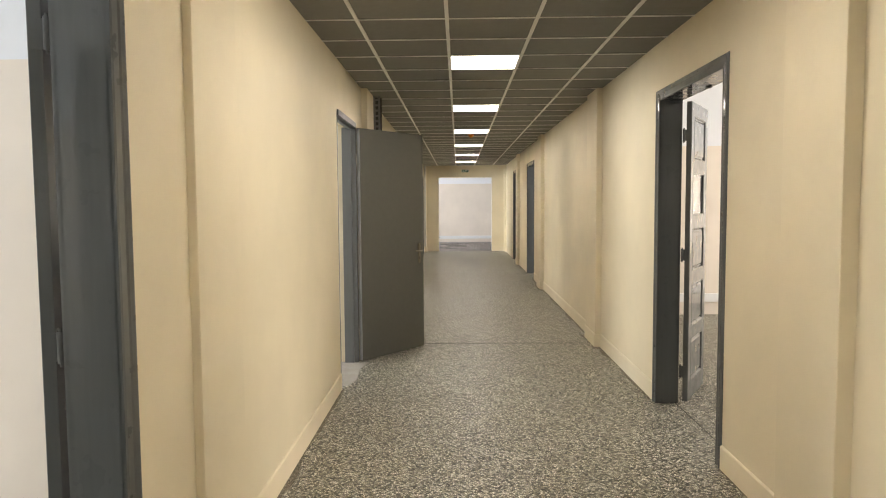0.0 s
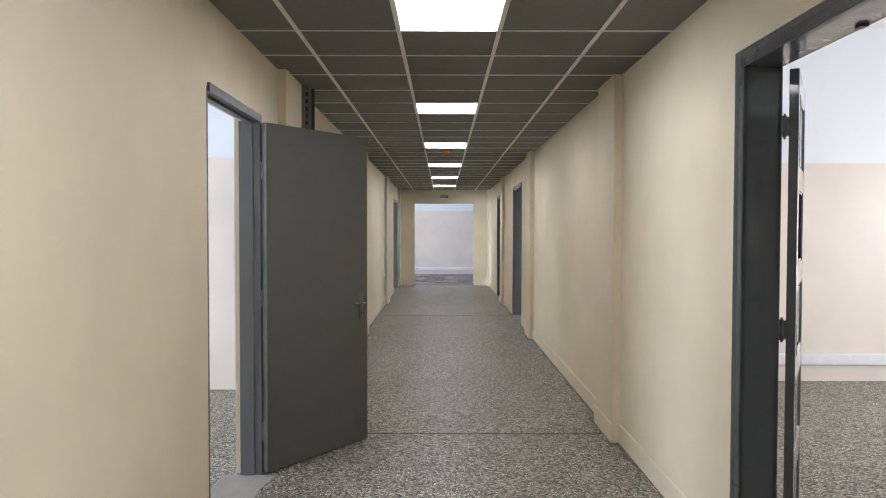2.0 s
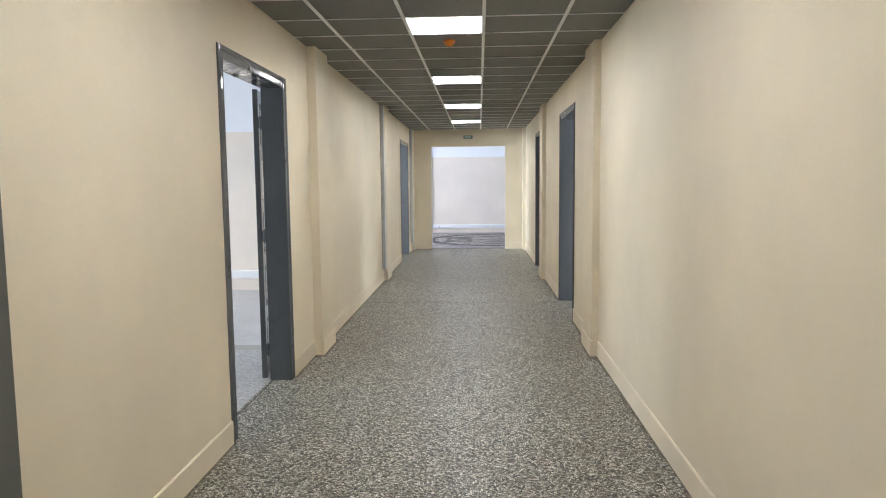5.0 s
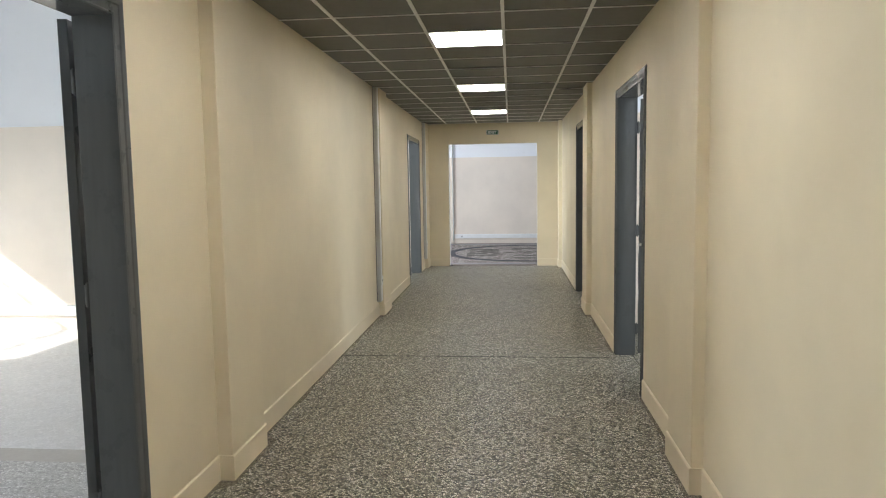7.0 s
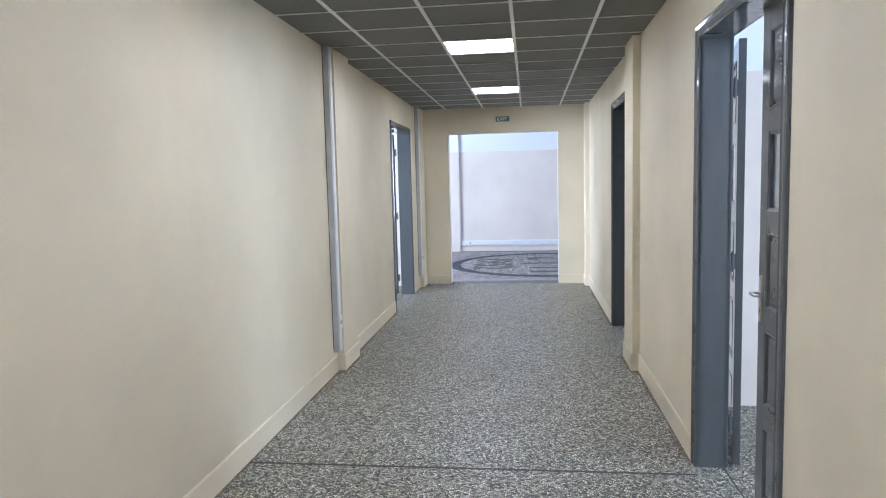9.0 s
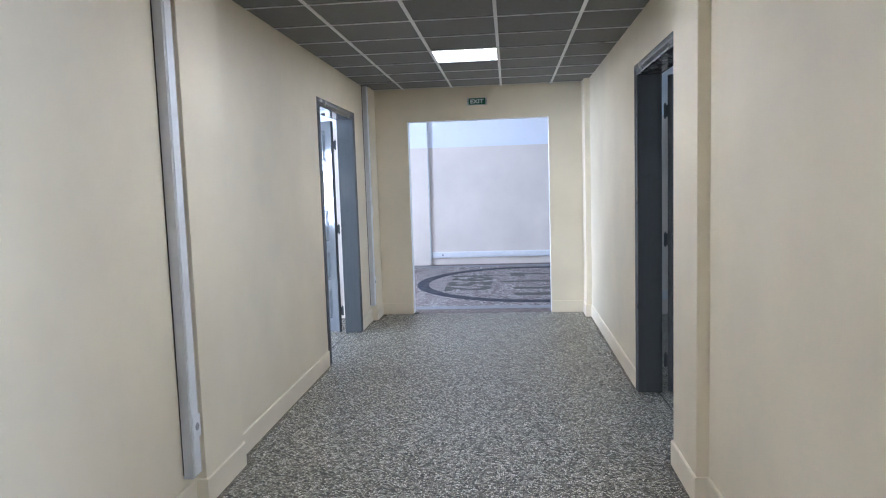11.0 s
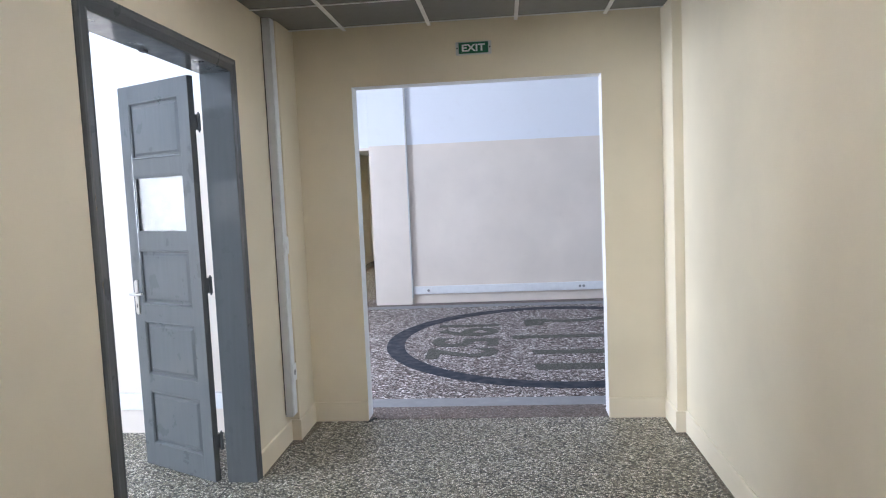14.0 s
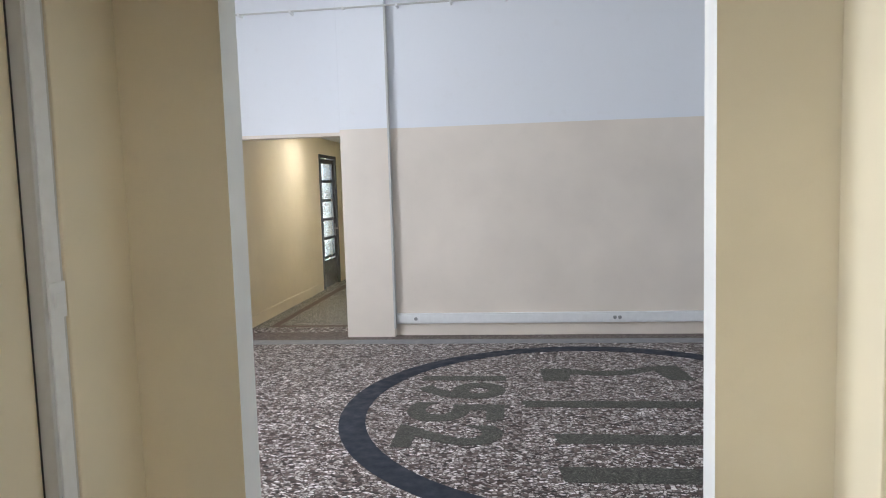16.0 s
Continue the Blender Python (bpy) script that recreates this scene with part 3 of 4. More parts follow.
def panelled_leaf(door, hinge, turn, flip, width, height, handle, clear=0.0):
    """Leaf of five panels, the second from the top glazed. x from the hinge, y through the thickness."""
    th = 0.042
    y0, y1 = (-th, 0.0) if flip else (0.0, th)
    leaf_m = Matrix.Translation(hinge) @ pose(0, 0, 0, 0, 0, turn) @ Matrix.Translation((clear, 0, 0))
    stile, top, mid, low = 0.098, 0.105, 0.105, 0.15
    z0, z1 = 0.012, height
    each = (z1 - z0 - low - top - 4 * mid) / 5
    cells, z = [], z0 + low
    for k in range(5):
        cells.append((z, z + each))
        z += each + mid
    bm = bmesh.new()
    box(bm, (0, y0, z0), (stile, y1, z1), 0.003)
    box(bm, (width - stile, y0, z0), (width, y1, z1), 0.003)
    rails = [(z0, z0 + low)] + [(cells[k][1], cells[k + 1][0]) for k in range(4)] + [(cells[-1][1], z1)]
    for a, b in rails:
        box(bm, (stile - 0.002, y0 + 0.0004, a), (width - stile + 0.002, y1 - 0.0004, b), 0.002)
    leaf = part("leaf", bm, M_DOOR, door, "grey gloss panelled door leaf standing open" if turn not in (0, 180) else "grey gloss panelled door leaf, shut")
    leaf.matrix_basis = leaf_m
    for k, (a, b) in enumerate(cells):
        if k == 3:
            bm = bmesh.new()
            for face, out in ((y0, -1), (y1, 1)):
                for lo, hi in (((stile, a), (width - stile, a + 0.012)), ((stile, b - 0.012), (width - stile, b)), ((stile, a + 0.012), (stile + 0.012, b - 0.012)), ((width - stile - 0.012, a + 0.012), (width - stile, b - 0.012))):
                    ya, yb = sorted((face - out * 0.004, face - out * 0.016))
                    box(bm, (lo[0], ya, lo[1]), (hi[0], yb, hi[1]), 0.002)
            part("glazing_bead", bm, M_DOOR, leaf)
            bm = bmesh.new()
            box(bm, (stile + 0.001, (y0 + y1) / 2 - 0.0025, a + 0.001), (width - stile - 0.001, (y0 + y1) / 2 + 0.0025, b - 0.001))
            part("glass_pane", bm, M_RIBBED, leaf, "patterned obscure glass")
        else:
            bm = bmesh.new()
            for face, out in ((y0, -1), (y1, 1)):
                panel_rings(bm, stile, width - stile, a, b, face, out, ((0.0, 0.001), (0.006, -0.002), (0.014, 0.004), (0.017, 0.013), (0.026, 0.013), (0.040, 0.006), (0.044, 0.006)))
            part("panel", bm, M_DOOR, leaf)
    for z in (0.26, 1.22, height - 0.27):
        bm = bmesh.new()
        yk = 0.017 if flip else -0.017
        rod(bm, (-0.008, yk, z - 0.05), (-0.008, yk, z + 0.05), 0.0105, 12)
        rod(bm, (-0.008, yk, z + 0.05), (-0.008, yk, z + 0.06), 0.005, 8)
        rod(bm, (-0.008, yk, z - 0.06), (-0.008, yk, z - 0.05), 0.005, 8)
        ya, yb = sorted((yk, yk + (-0.048 if flip else 0.048)))
        box(bm, (-0.004, ya, z - 0.045), (-0.0005, yb, z + 0.045))
        smooth(part("hinge", bm, M_DOOR, leaf, "grey painted knuckle hinge"))
    if handle:
        lever_handle(leaf, width - 0.045, 1.15, y1, y0, -1, M_METAL, "nickel lever handle on a long plate")
    return leaf


def double_door(name, key, far_open, near_open, far_handle, near_handle, label):
    side, a, b, top = DOORS[key]
    yc = (a + b) / 2
    turn = 90 + math.degrees(math.atan(0.0053)) if side == "L" else -90
    door = thing(name, pose(wall_x(side, yc), yc, 0, 0, 0, turn), label, "door", kind="structure")
    w, h = (b - a) / 2 - CASE, top - CASE
    for y_face, out in ((0.0, -1), (THICK, 1)):
        bm = bmesh.new()
        prof = [(0.0, -0.01), (0.0, 0.006), (0.006, 0.010), (0.014, 0.006), (0.046, 0.007), (0.052, 0.012), (0.068, 0.016), (0.078, 0.014), (CASE, 0.006), (CASE, -0.004), (0.02, -0.004)]
        sweep(bm, [(u, y_face + out * d) for u, d in prof], w, h)
        part("casing", bm, M_DOOR, door, "moulded grey gloss casing")
    bm = bmesh.new()
    d = THICK - 0.044
    sweep(bm, [(0.0, 0.004), (0.0, THICK - 0.004), (0.028, THICK - 0.004), (0.028, 0.004)], w, h)
    part("jamb_lining", bm, M_DOOR, door)
    bm = bmesh.new()
    box(bm, (-0.022, d + 0.004, h - 0.012), (0.022, d + 0.034, h + 0.002), 0.003)
    part("bolt_keep", bm, M_DARKMETAL, door, "small dark bolt keep under the head")
    far = 1 if side == "L" else -1
    lw = w - 0.004
    for sgn, angle, handle in ((far, far_open, far_handle), (-far, near_open, near_handle)):
        ajar = angle > 5
        hinge = (sgn * (w - 0.002), THICK + (0.036 if ajar else 0), 0)
        if sgn > 0:
            panelled_leaf(door, hinge, 180 - angle, False, lw, h - 0.006, handle, 0.020 if ajar else 0)
        else:
            panelled_leaf(door, hinge, angle, True, lw, h - 0.006, handle, 0.020 if ajar else 0)
    return door


OPEN_LABEL = "grey gloss double door in a moulded casing, standing open"
for key, (side, a, b, top) in DOORS.items():
    if key != "LA":
        x = wall_x(side, (a + b) / 2) - inward(side) * 0.155
        bm = bmesh.new()
        box(bm, (x - 0.004, a + CASE + 0.005, -0.01), (x + 0.004, b - CASE - 0.005, 0.0012))
        tagged(part("floor_joint", bm, M_JOINT), "thin dark joint in the terrazzo of a doorway", "floor joint", kind="structure")

double_door("door_1", "L0", 170, 100, False, True, OPEN_LABEL)
double_door("door_2", "RA", 150, 100, False, True, OPEN_LABEL)
double_door("door_3", "LB", 170, 100, False, True, OPEN_LABEL)
double_door("door_4", "RB", 170, 0, False, True, "grey gloss double door with one leaf open and one shut")
double_door("door_5", "LC", 118, 100, True, False, OPEN_LABEL)
double_door("door_6", "RC", 125, 100, False, True, OPEN_LABEL)


def steel_door():
    side, a, b, top = DOORS["LA"]
    yc = (a + b) / 2
    door = thing("door_7", pose(wall_x(side, yc), yc, 0, 0, 0, 90.3), "flush dark grey steel door standing wide open into the corridor", "door", kind="structure")
    w, h = (b - a) / 2 - 0.05, top - 0.05
    bm = bmesh.new()
    deep = 0.125
    for lo, hi in (((w - 0.018, 0.03, 0), (w + 0.028, deep, h)), ((w, -0.016, 0), (w + 0.05, 0.03, h + 0.05)),
                   ((-w - 0.018, 0.03, h - 0.018), (w - 0.018, 0.065, h + 0.028)), ((-w - 0.018, -0.016, h), (w, 0.03, h + 0.05)),
                   ((-w - 0.029, -0.004, 0), (-w - 0.018, deep, h + 0.028))):
        box(bm, lo, hi, 0.002)
    part("steel_frame", bm, M_FRAMEGREY, door, "blue-grey steel frame")
    # black strip that paints the shade of the open hinge gap
    bm = bmesh.new()
    box(bm, (w + 0.006, -0.019, 0.02), (w + 0.026, -0.0155, h - 0.01))
    part("gap_shade", bm, M_BLACK, door, "black strip painting the dark of the hinge gap")
    bm = bmesh.new()
    lw = 1.0
    box(bm, (0, -0.05, 0.014), (lw, 0.0, h - 0.005), 0.004)
    leaf = part("leaf", bm, M_STEELDOOR, door, "flush dark grey steel leaf")
    leaf.matrix_basis = Matrix.Translation((w + 0.028, -0.022, 0)) @ pose(0, 0, 0, 0, 0, -37)
    bm = bmesh.new()
    box(bm, (-0.006, -0.044, 0.02), (0.0, -0.006, h - 0.01))
    part("edge_strip", bm, M_GALV, leaf, "bare metal hinge edge")
    for z in (0.30, 1.22, 2.10):
        bm = bmesh.new()
        rod(bm, (-0.012, -0.004, z - 0.06), (-0.012, -0.004, z + 0.06), 0.009)
        smooth(part("hinge", bm, M_METAL, leaf, "steel knuckle hinge"))
    lever_handle(leaf, lw - 0.078, 1.115, 0.0, -0.05, -1, M_BRONZE, "bronzed lever handle on a long plate")


steel_door()

# ---- trunking, tray, sign, detector ----
def trunking(y0, z0, z1, label, plates):
    """Vertical plastic trunking in the corner of wall and pilaster."""
    x = left_x(y0)
    ob = thing("cable_trunking", pose(x, y0, 0), label, "cable trunking")
    bm = bmesh.new()
    box(bm, (0.001, -0.105, z0), (0.055, -0.002, z1), 0.003)
    part("body", bm, M_GREYPVC, ob)
    bm = bmesh.new()
    box(bm, (0.053, -0.088, z0 + 0.01), (0.0615, -0.022, z1), 0.002)
    part("cover", bm, M_PVC, ob)
    # black rod drawn in for the shadow gap at the trunking's edge
    bm = bmesh.new()
    rod(bm, (0.004, -0.108, z0 + 0.02), (0.004, -0.108, z1), 0.003, 8)
    part("cable", bm, M_BLACK, ob, "thin black rod drawing the shadow gap along the edge")
    for kind, z in plates:
        bm = bmesh.new()
        box(bm, (0.060, -0.094, z - 0.06), (0.069, -0.014, z + 0.06), 0.002)
        plate = part("switch_plate" if kind == "switch" else "socket_plate", bm, M_PVC, ob)
        bm = bmesh.new()
        if kind == "switch":
            box(bm, (0.068, -0.076, z - 0.024), (0.074, -0.032, z + 0.024), 0.002)
            part("rocker", bm, M_PVC, plate)
        else:
            rod(bm, (0.066, -0.054, z), (0.0705, -0.054, z), 0.021, 20)
            part("socket", bm, M_SOCKET, plate)
            for dy in (-0.009, 0.009):
                bm = bmesh.new()
                rod(bm, (0.069, -0.054 + dy, z), (0.0715, -0.054 + dy, z), 0.003, 8)
                part("hole", bm, M_BLACK, plate)
    return ob


trunking(16.735, 0.20, CEIL, "pale grey vertical cable trunking with a low socket", [("socket", 0.47)])
trunking(21.80, 0.20, CEIL, "pale grey vertical cable trunking with a switch and a socket", [("switch", 1.395), ("socket", 0.505)])


def cable_tray():
    x = left_x(7) + PIL
    ob = thing("cable_tray", pose(x, 6.90, 2.0), "perforated galvanised steel cable tray coming down the wall", "cable tray")
    top = CEIL - 2.0 + 0.05
    # inside coloured dark to stand for the shade behind the slots
    bm = bmesh.new()
    box(bm, (0.0, 0.0, 0), (0.003, 0.16, top))
    box(bm, (0.003, 0.157, 0), (0.085, 0.16, top))
    part("back", bm, M_DARKMETAL, ob, "inside of the tray, its shade painted as dark iron")
    bm = bmesh.new()
    # side flange with long holes
    z = 0.0
    box(bm, (0.003, 0.0, 0.0), (0.028, 0.003, top))
    box(bm, (0.06, 0.0, 0.0), (0.085, 0.003, top))
    while z < top - 0.02:
        box(bm, (0.028, 0.0, z), (0.06, 0.003, min(top, z + 0.022)))
        z += 0.062
    part("side_flange", bm, M_TRAY, ob, "flange with a row of slots")


cable_tray()


def text_mesh(word, height, depth, bold=0.0):
    cu = bpy.data.curves.new("lettering", "FONT")
    cu.body, cu.size, cu.extrude, cu.offset = word, 1.0, 0.01, bold
    tmp = bpy.data.objects.new("lettering", cu)
    scene.collection.objects.link(tmp)
    me = bpy.data.meshes.new_from_object(tmp.evaluated_get(bpy.context.evaluated_depsgraph_get()))
    bpy.data.objects.remove(tmp)
    co = np.empty(len(me.vertices) * 3)
    me.vertices.foreach_get("co", co)
    co = co.reshape(-1, 3)
    co[:, :2] -= (co[:, :2].min(0) + co[:, :2].max(0)) / 2
    co[:, :2] *= height / (co[:, 1].max() - co[:, 1].min())
    co[:, 2] *= depth / 0.02
    me.vertices.foreach_set("co", co.ravel())
    me.update()
    return me


def exit_sign():
    ob = thing("exit_sign", pose(0.012, END - 0.001, 2.735, 90, 0, 0), "green exit sign with white letters fixed above the opening", "exit sign")
    bm = bmesh.new()
    box(bm, (-0.128, -0.046, 0), (0.128, 0.046, 0.028), 0.006)
    part("housing", bm, M_GREYPVC, ob)
    bm = bmesh.new()
    box(bm, (-0.106, -0.039, 0.026), (0.106, 0.039, 0.0305), 0.001)
    part("face", bm, M_GREEN, ob, "dark green face")
    me = text_mesh("EXIT", 0.050, 0.002, 0.03)
    me.materials.append(M_PVC)
    t = new("letters", me)
    t.parent, t.location = ob, (0, 0, 0.031)
    t.scale = (1.22, 1, 1)
    for s in (-1, 1):
        bm = bmesh.new()
        rod(bm, (s * 0.117, 0, 0.026), (s * 0.117, 0, 0.031), 0.006)
        part("screw", bm, M_BLACK, ob)


exit_sign()


def detector():
    ob = thing("smoke_detector", pose(0.015, 11.6, CEIL), "small orange smoke detector under the ceiling tile", "smoke detector")
    bm = bmesh.new()
    rod(bm, (0, 0, 0.004), (0, 0, -0.022), 0.052, 24)
    smooth(part("base", bm, M_ORANGE, ob))
    bm = bmesh.new()
    bmesh.ops.create_cone(bm, cap_ends=True, segments=24, radius1=0.022, radius2=0.043, depth=0.03, matrix=Matrix.Translation((0, 0, -0.036)))
    smooth(part("sensor", bm, M_ORANGE, ob))
    bm = bmesh.new()
    rod(bm, (0, 0, -0.05), (0, 0, -0.054), 0.013, 16)
    part("grille", bm, M_BLACK, ob)


detector()

bm = bmesh.new()
rod(bm, (-1.33, END + 0.004, 2.50), (-1.33, END - 0.03, 2.505), 0.004, 8)
rod(bm, (-1.33, END - 0.03, 2.505), (-1.33, END - 0.036, 2.52), 0.004, 8)
tagged(part("wall_hook", bm, M_DARKMETAL), "small bent nail in the end wall", "hook")


def wall_duct(x0, x1, y, z, label, plates=(), along=1):
    """Horizontal plastic duct on a cross wall that faces the viewer."""
    ob = thing("cable_duct", pose((x0 + x1) / 2, y, z), label, "cable duct")
    w = (x1 - x0) / 2
    bm = bmesh.new()
    box(bm, (-w, -0.045, -0.06), (w, -0.001, 0.06), 0.004)
    part("body", bm, M_PVC, ob)
    bm = bmesh.new()
    box(bm, (-w + 0.006, -0.050, -0.042), (w - 0.006, -0.043, 0.042), 0.002)
    part("cover", bm, M_PVC, ob)
    for px, wide, n in plates:
        px -= (x0 + x1) / 2
        bm = bmesh.new()
        box(bm, (px - wide / 2, -0.062, -0.056), (px + wide / 2, -0.047, 0.064), 0.003)
        plate = part("socket_plate", bm, M_PVC, ob)
        for k in range(n):
            bm = bmesh.new()
            cx = px + (k - (n - 1) / 2) * 0.055
            rod(bm, (cx, -0.0605, 0), (cx, -0.064, 0), 0.021, 18)
            part("socket", bm, M_SOCKET, plate)
            for dx in (-0.009, 0.009):
                bm = bmesh.new()
                rod(bm, (cx + dx, -0.0635, 0), (cx + dx, -0.065, 0), 0.0035, 8)
                part("hole", bm, M_BLACK, plate)
    return ob


bm = bmesh.new()
rod(bm, (-0.885, END - 0.035, 0.008), (-0.855, END + 0.02, 0.010), 0.008, 8)
rod(bm, (-0.855, END + 0.02, 0.010), (-0.835, END - 0.01, 0.016), 0.007, 8)
tagged(part("cable_stub", bm, M_BLACK), "short black cable stub lying at the foot of the opening", "cable")

wall_duct(-OUT + 0.01, -2.96, 8.27, 0.25, "white plastic cable duct low on the room wall")
wall_duct(-OUT + 0.01, left_x(15.8) - THICK - 0.01, 15.75, 0.25, "white plastic cable duct with a double socket on the room wall", [(-4.75, 0.16, 2)])
wall_duct(-OUT + 0.01, left_x(22) - THICK - 0.3, 21.98, 0.25, "white plastic cable duct low on the room wall")
wall_duct(RIGHT + THICK + 0.4, OUT - 0.01, 8.74, 0.25, "white plastic cable duct low on the room wall", [(3.3, 0.09, 1)])
wall_duct(RIGHT + THICK + 0.5, OUT - 0.01, 21.95, 0.25, "white plastic cable duct low on the room wall")


def junction_box(x, y, z):
    ob = thing("junction_box", pose(x, y, z), "white plastic junction box under the cable duct", "junction box")
    bm = bmesh.new()
    box(bm, (-0.16, -0.075, -0.12), (0.16, -0.001, 0.06), 0.006)
    part("body", bm, M_PVC, ob)
    bm = bmesh.new()
    box(bm, (-0.15, -0.081, -0.11), (0.15, -0.073, 0.05), 0.004)
    part("lid", bm, M_PVC, ob)


junction_box(-4.55, 15.70, 0.16)

# ---- the hall ----
bm = bmesh.new()
box(bm, (HALL_W, END + 0.10, -0.25), (HALL_E, 34.8, 0))
tagged(part("hall_floor", bm, M_HALL), "pinkish terrazzo hall floor of large pale flakes", "floor", kind="structure")
bm = bmesh.new()
box(bm, (OP_L, END + 0.02, -0.01), (OP_R, END + 0.31, 0.0018))
tagged(part("threshold", bm, M_RED), "worn reddish terrazzo threshold in the opening", "threshold", kind="structure")
bm = bmesh.new()
box(bm, (HALL_W, END + 0.31, -0.01), (HALL_E, END + 0.53, 0.0022))
tagged(part("floor_border", bm, M_BAND), "grey cement border band of the hall floor", "floor band", kind="structure")
bm = bmesh.new()
box(bm, (HALL_W, 27.18, -0.01), (HALL_E, 27.40, 0.0022))
tagged(part("floor_border", bm, M_BAND), "grey cement border band of the hall floor", "floor band", kind="structure")
bm = bmesh.new()
box(bm, (HALL_W, 27.40, -0.01), (HALL_E, HALL_END + 0.2, 0.002))
tagged(part("floor_edge", bm, M_RED), "dark reddish strip along the hall wall", "floor band", kind="structure")

CX, CY, R_OUT, R_IN = 0.82, 24.98, 2.03, 1.83
bm = bmesh.new()
rings = []
for r, z in ((R_IN, -0.01), (R_IN, 0.0025), (R_OUT, 0.0025), (R_OUT, -0.01)):
    rings.append([bm.verts.new((CX + r * math.cos(a * math.tau / 160), CY + r * math.sin(a * math.tau / 160), z)) for a in range(160)])
for r0, r1 in zip(rings, rings[1:] + rings[:1]):
    for i in range(160):
        j = (i + 1) % 160
        bm.faces.new((r0[i], r0[j], r1[j], r1[i]))
tagged(part("inlaid_ring", bm, M_SLATE), "large dark blue-grey ring inlaid in the hall floor", "floor inlay", kind="structure")

for digit, ya, yb in (("2", 24.08, 24.53), ("5", 24.60, 25.06), ("9", 25.16, 25.62), ("1", 25.70, 25.84)):
    me = text_mesh(digit, 0.76, 0.004, 0.022)
    me.materials.append(M_OLIVE)
    ob = new("inlaid_numeral", me)
    co = np.array([v.co[:] for v in me.vertices])
    wide = co[:, 0].max() - co[:, 0].min()
    ob.matrix_world = pose(-0.31, (ya + yb) / 2, 0.001, 0, 0, -90) @ Matrix.Diagonal(((yb - ya) / wide, 1, 1, 1))
    tagged(ob, f"dark green numeral {digit} inlaid in the hall floor", "floor numeral", "date in the hall floor", "structure")
for x0, x1, y0, y1 in ((0.236, 2.15, 24.95, 25.11), (0.45, 2.15, 24.18, 24.36), (0.45, 2.15, 23.57, 23.79)):
    bm = bmesh.new()
    prism(bm, [(x0, y0), (x1, y0), (x1, y1), (x0 - 0.03, y1)], -0.01, 0.002)
    tagged(part("inlaid_bar", bm, M_OLIVE), "dark green bar inlaid in the hall floor", "floor inlay", "bars in the hall floor", "structure")
bm = bmesh.new()
prism(bm, [(0.40, 25.68), (0.62, 25.70), (0.66, 25.92), (0.95, 25.86), (1.2, 25.90), (1.42, 26.02), (1.50, 25.74), (1.72, 25.70), (1.66, 26.22), (1.42, 26.18), (1.1, 26.02), (0.85, 26.02), (0.60, 26.10), (0.38, 26.10)], -0.01, 0.002)
tagged(part("inlaid_letter", bm, M_OLIVE), "dark green letter shape inlaid in the hall floor", "floor inlay", kind="structure")

# hall walls
PASS_R, PASS_L, PASS_H = -1.84, -3.27, 2.41
bm = bmesh.new()
box(bm, (PASS_R, HALL_END, 0), (HALL_E, HALL_END + 0.3, HALL_TOP))
box(bm, (HALL_W, HALL_END + 0.3, 0), (PASS_L, HALL_END + 0.5, HALL_TOP))
box(bm, (PASS_L, HALL_END + 0.25, PASS_H), (PASS_R, HALL_END + 0.45, HALL_TOP))
hall_wall = tagged(part("wall_hall_north", bm, M_ROOM), "two-tone hall wall, cream below and bluish white above", "wall", kind="structure")
bm = bmesh.new()
box(bm, (PASS_R, HALL_END - 0.09, 0), (-1.27, HALL_END + 0.01, HALL_TOP), 0.008)
part("pilaster", bm, M_ROOM, hall_wall)
for x0, x1, a, b, top, name in ((HALL_W - 0.3, HALL_W, 22.7, 24.4, 3.3, "wall_hall_west"), (HALL_E, HALL_E + 0.3, 22.9, 27.0, 3.9, "wall_hall_east")):
    bm = bmesh.new()
    for lo, hi in (((x0, END, 0), (x1, a, HALL_TOP)), ((x0, a, 0), (x1, b, 0.9)), ((x0, a, top), (x1, b, HALL_TOP)), ((x0, b, 0), (x1, HALL_END + 0.5, HALL_TOP))):
        box(bm, lo, hi)
    tagged(part(name, bm, M_ROOM), "two-tone hall wall with a tall window opening", "wall", kind="structure")
    window("window_hall", (x0 + x1) / 2, a, b, 0.9, top)
# unseen slab, added only to stop sunbeams entering the west hall window
bm = bmesh.new()
box(bm, (-OUT - 0.3, END + END_T, 3.4), (HALL_W - 0.3, HALL_END + 0.5, 3.6))
tagged(part("sun_block_slab", bm, M_TOPWHITE), "unseen white slab added to keep sun off the hall window", "porch roof", kind="structure")
bm = bmesh.new()
box(bm, (HALL_W - 0.3, END, HALL_TOP), (HALL_E + 0.3, HALL_END + 0.5, HALL_TOP + 0.2))
tagged(part("ceiling_hall", bm, M_TOPWHITE), "white plaster hall ceiling", "ceiling", kind="structure")
window_light(HALL_E - 0.02, 24.95, 2.4, 4.1, 3.0, 90, 58, (0.90, 0.94, 1.0))
window_light(HALL_W + 0.02, 23.55, 2.1, 1.7, 2.4, -90, 270, (0.90, 0.94, 1.0))

wall_duct(-1.25, 4.5, HALL_END, 0.21, "white plastic cable duct with sockets along the hall wall", [(-1.02, 0.09, 1), (1.31, 0.17, 2)])

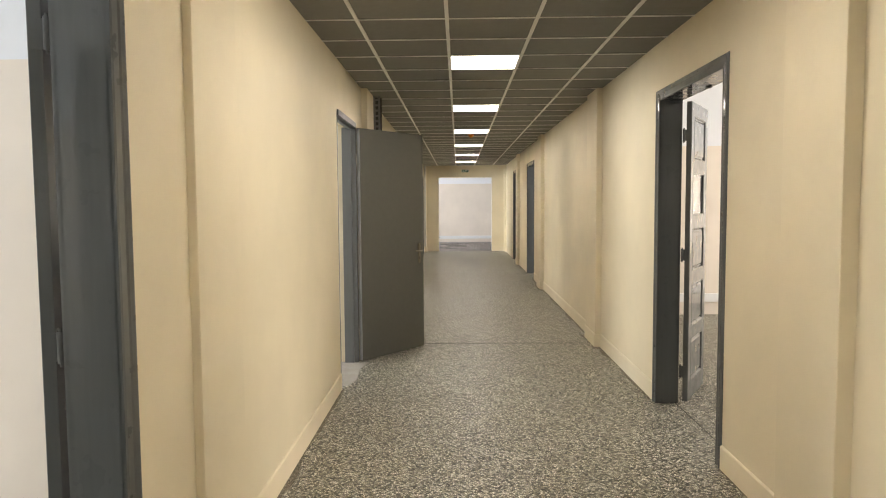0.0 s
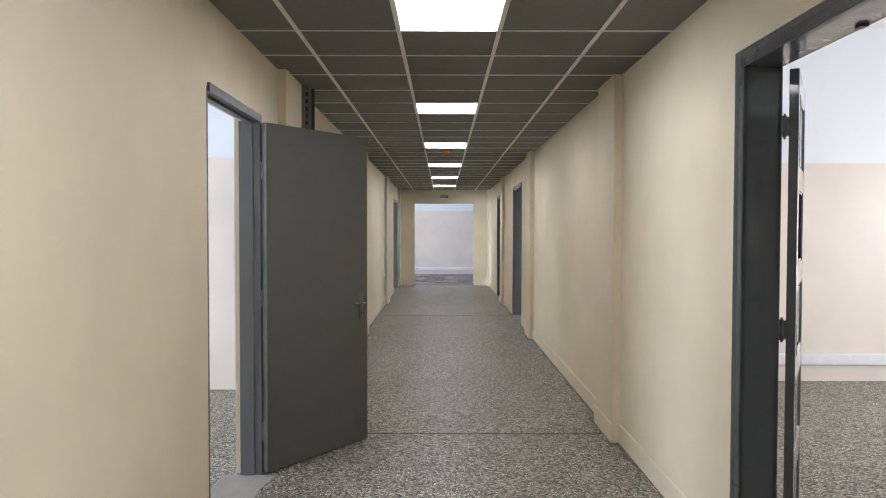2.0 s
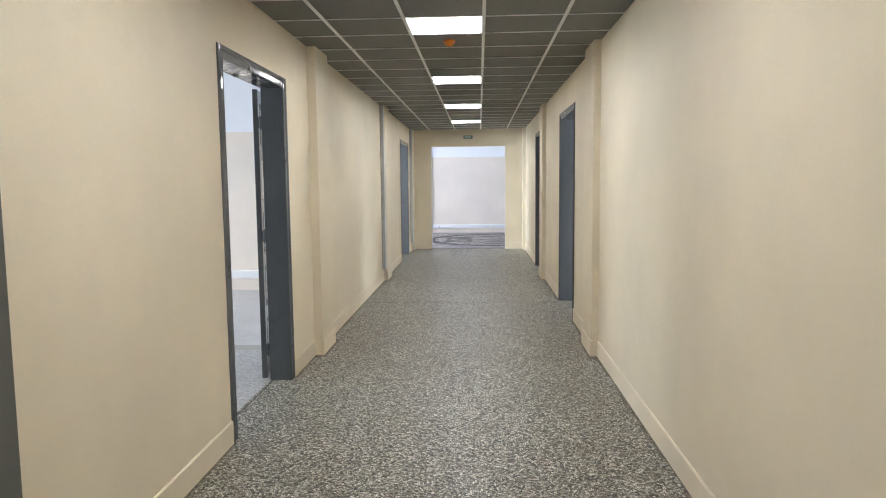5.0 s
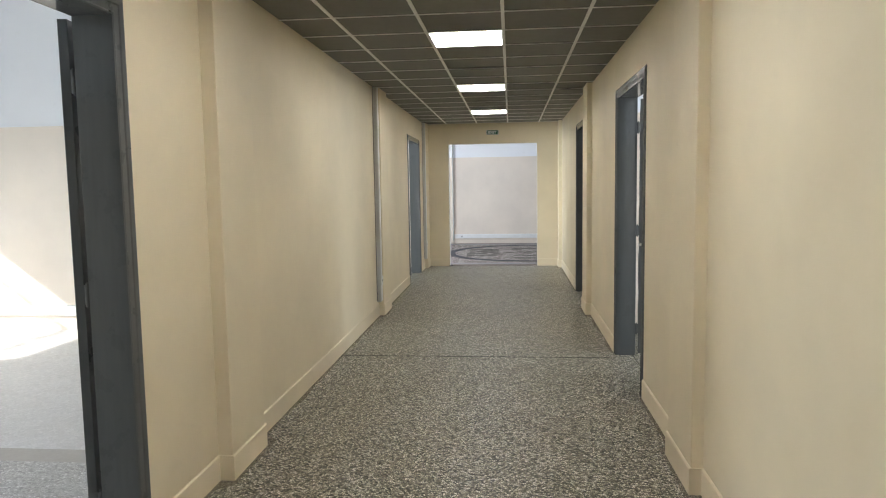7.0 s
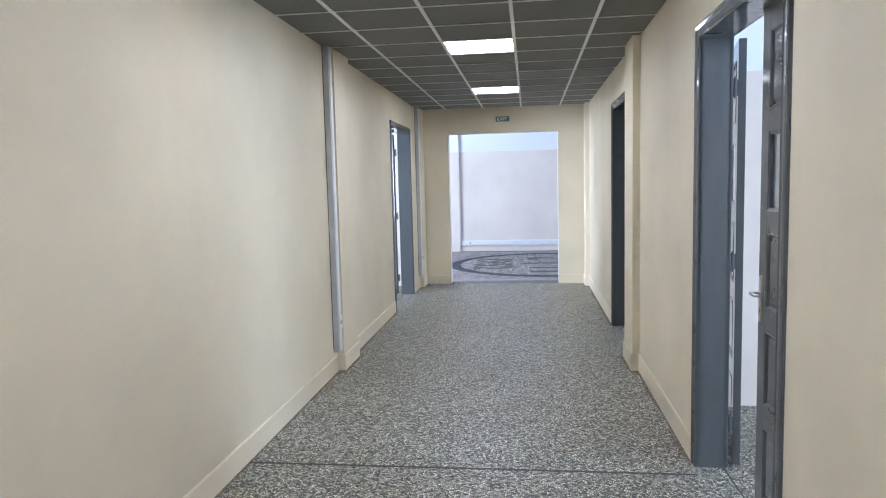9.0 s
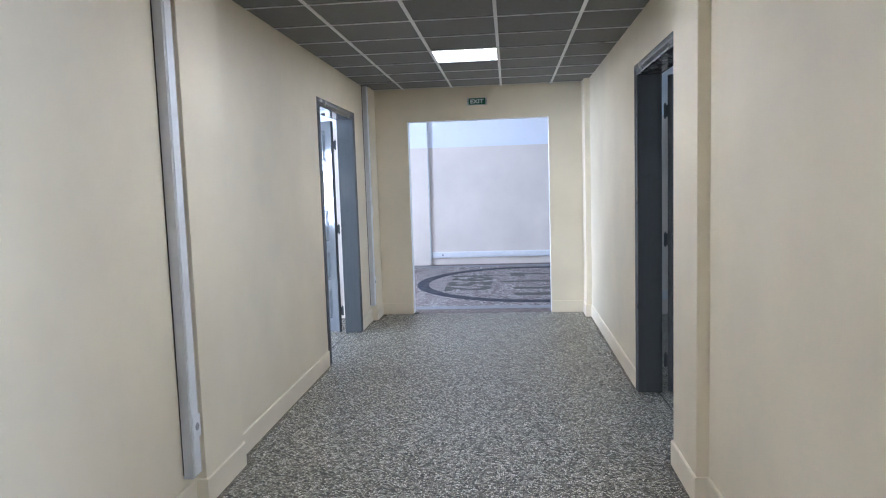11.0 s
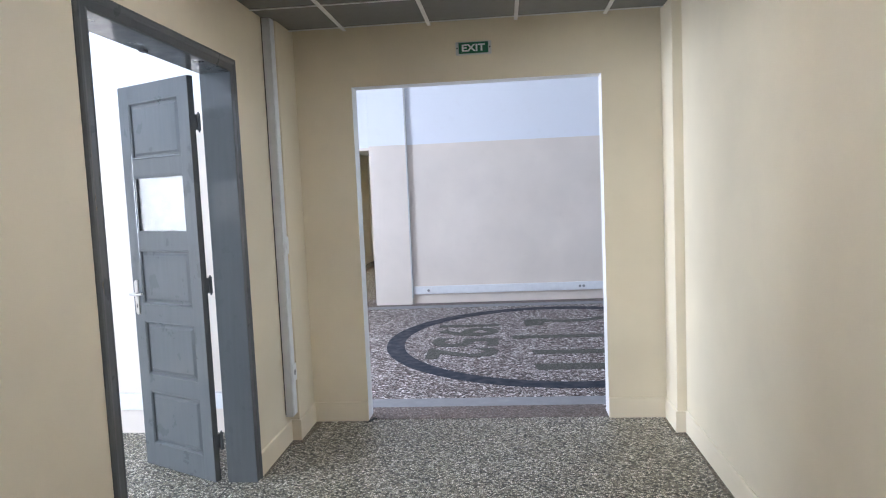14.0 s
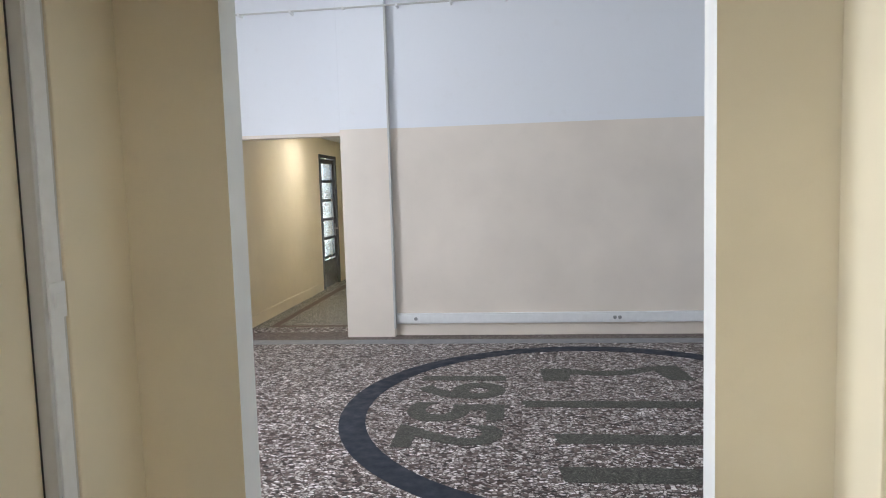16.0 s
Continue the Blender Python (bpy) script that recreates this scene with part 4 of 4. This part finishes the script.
bm = bmesh.new()
box(bm, (-1.277, HALL_END - 0.098, 0.10), (-1.256, HALL_END - 0.002, 3.83), 0.003)
tagged(part("cable_cover", bm, M_GREYPVC), "narrow grey vertical cable cover beside the pilaster", "cable cover")
bm = bmesh.new()
rod(bm, (HALL_W, HALL_END - 0.11, 3.80), (4.5, HALL_END - 0.11, 3.86), 0.011, 10)
pipe = smooth(part("conduit", bm, M_GREYPVC))
tagged(pipe, "thin grey conduit running high along the hall wall", "conduit")
for k in range(12):
    x = -3.6 + 0.62 * k
    bm = bmesh.new()
    box(bm, (x - 0.012, HALL_END - 0.124, 3.78 + 0.0067 * (x + 4.6)), (x + 0.012, HALL_END - 0.0, 3.82 + 0.0067 * (x + 4.6)), 0.003)
    part("clip", bm, M_PVC, pipe)

# passage beyond the hall
bm = bmesh.new()
box(bm, (PASS_L, HALL_END + 0.5, -0.01), (PASS_R, 34.6, 0.0016))
tagged(part("passage_floor", bm, M_TERRAZZO), "grey-brown terrazzo floor of the passage beyond the hall", "floor", kind="structure")
for name, boxes in (("wall_passage_west", [((PASS_L - 0.2, HALL_END + 0.5, 0), (PASS_L, 31.5, 2.7)), ((PASS_L - 0.2, 32.6, 0), (PASS_L, 34.6, 2.7)), ((PASS_L - 0.2, 31.5, 2.42), (PASS_L, 32.6, 2.7))]),
                    ("wall_passage_east", [((PASS_R, HALL_END + 0.3, 0), (PASS_R + 0.2, 34.6, 2.7))]),
                    ("wall_passage_north", [((PASS_L - 0.2, 34.6, 0), (PASS_R + 0.2, 34.8, 2.7))])):
    bm = bmesh.new()
    for lo, hi in boxes:
        box(bm, lo, hi)
    tagged(part(name, bm, M_WALL), "cream plaster wall of a passage beyond the hall", "wall", kind="structure")
bm = bmesh.new()
box(bm, (PASS_L - 0.2, HALL_END + 0.45, 2.7), (PASS_R + 0.2, 34.8, 2.9))
tagged(part("ceiling_passage", bm, M_TOPWHITE), "white ceiling of the passage", "ceiling", kind="structure")
bm = bmesh.new()
box(bm, (PASS_L, HALL_END + 0.5, 0), (PASS_L + 0.014, 31.45, 0.15), 0.004)
box(bm, (PASS_L, 32.65, 0), (PASS_L + 0.014, 34.6, 0.15), 0.004)
tagged(part("baseboard", bm, M_SKIRT), "low cream skirting in the passage", "baseboard", kind="structure")
bm = bmesh.new()
box(bm, (PASS_L + 0.22, HALL_END + 0.55, -0.01), (PASS_L + 0.32, 34.4, 0.003))
box(bm, (PASS_L + 0.32, HALL_END + 0.55, -0.01), (PASS_R, HALL_END + 0.65, 0.003))
tagged(part("floor_border", bm, M_BROWN), "dark brown border strip in the passage floor", "floor band", kind="structure")


def glazed_door():
    door = thing("door_8", pose(PASS_L, 32.05, 0, 0, 0, 90), "dark grey glazed door with five panes in the passage wall", "door", kind="structure")
    bm = bmesh.new()
    sweep(bm, [(0.0, -0.02), (0.06, -0.025), (0.06, 0.0), (0.0, 0.15)], 0.47, 2.35)
    part("casing", bm, M_DOOR, door)
    w, zs = 0.465, [0.58 + 0.345 * k for k in range(6)]
    bm = bmesh.new()
    for lo, hi in (((-w, 0.02, 0.01), (-w + 0.09, 0.06, 2.34)), ((w - 0.09, 0.02, 0.01), (w, 0.06, 2.34)), ((-w + 0.09, 0.021, 0.01), (w - 0.09, 0.059, 0.50))):
        box(bm, lo, hi, 0.002)
    for z in zs:
        box(bm, (-w + 0.09, 0.021, z - 0.05), (w - 0.09, 0.059, z - 0.002 if z < 2 else 2.34), 0.002)
    leaf = part("leaf", bm, M_DOOR, door)
    for k in range(5):
        bm = bmesh.new()
        box(bm, (-w + 0.09, 0.037, zs[k] - 0.001), (w - 0.09, 0.043, zs[k + 1] - 0.049))
        part("pane", bm, M_RIBBED, leaf)
    lever_handle(leaf, w - 0.045, 1.05, 0.06, 0.02, -1, M_METAL, "nickel lever handle")


glazed_door()
copy_thing(first, pose(-2.55, 30.1, 2.69))
# unseen lamp added behind the glazed door to brighten its panes; no window there
window_light(PASS_L - 0.45, 32.05, 1.4, 1.0, 2.2, -90, 60)
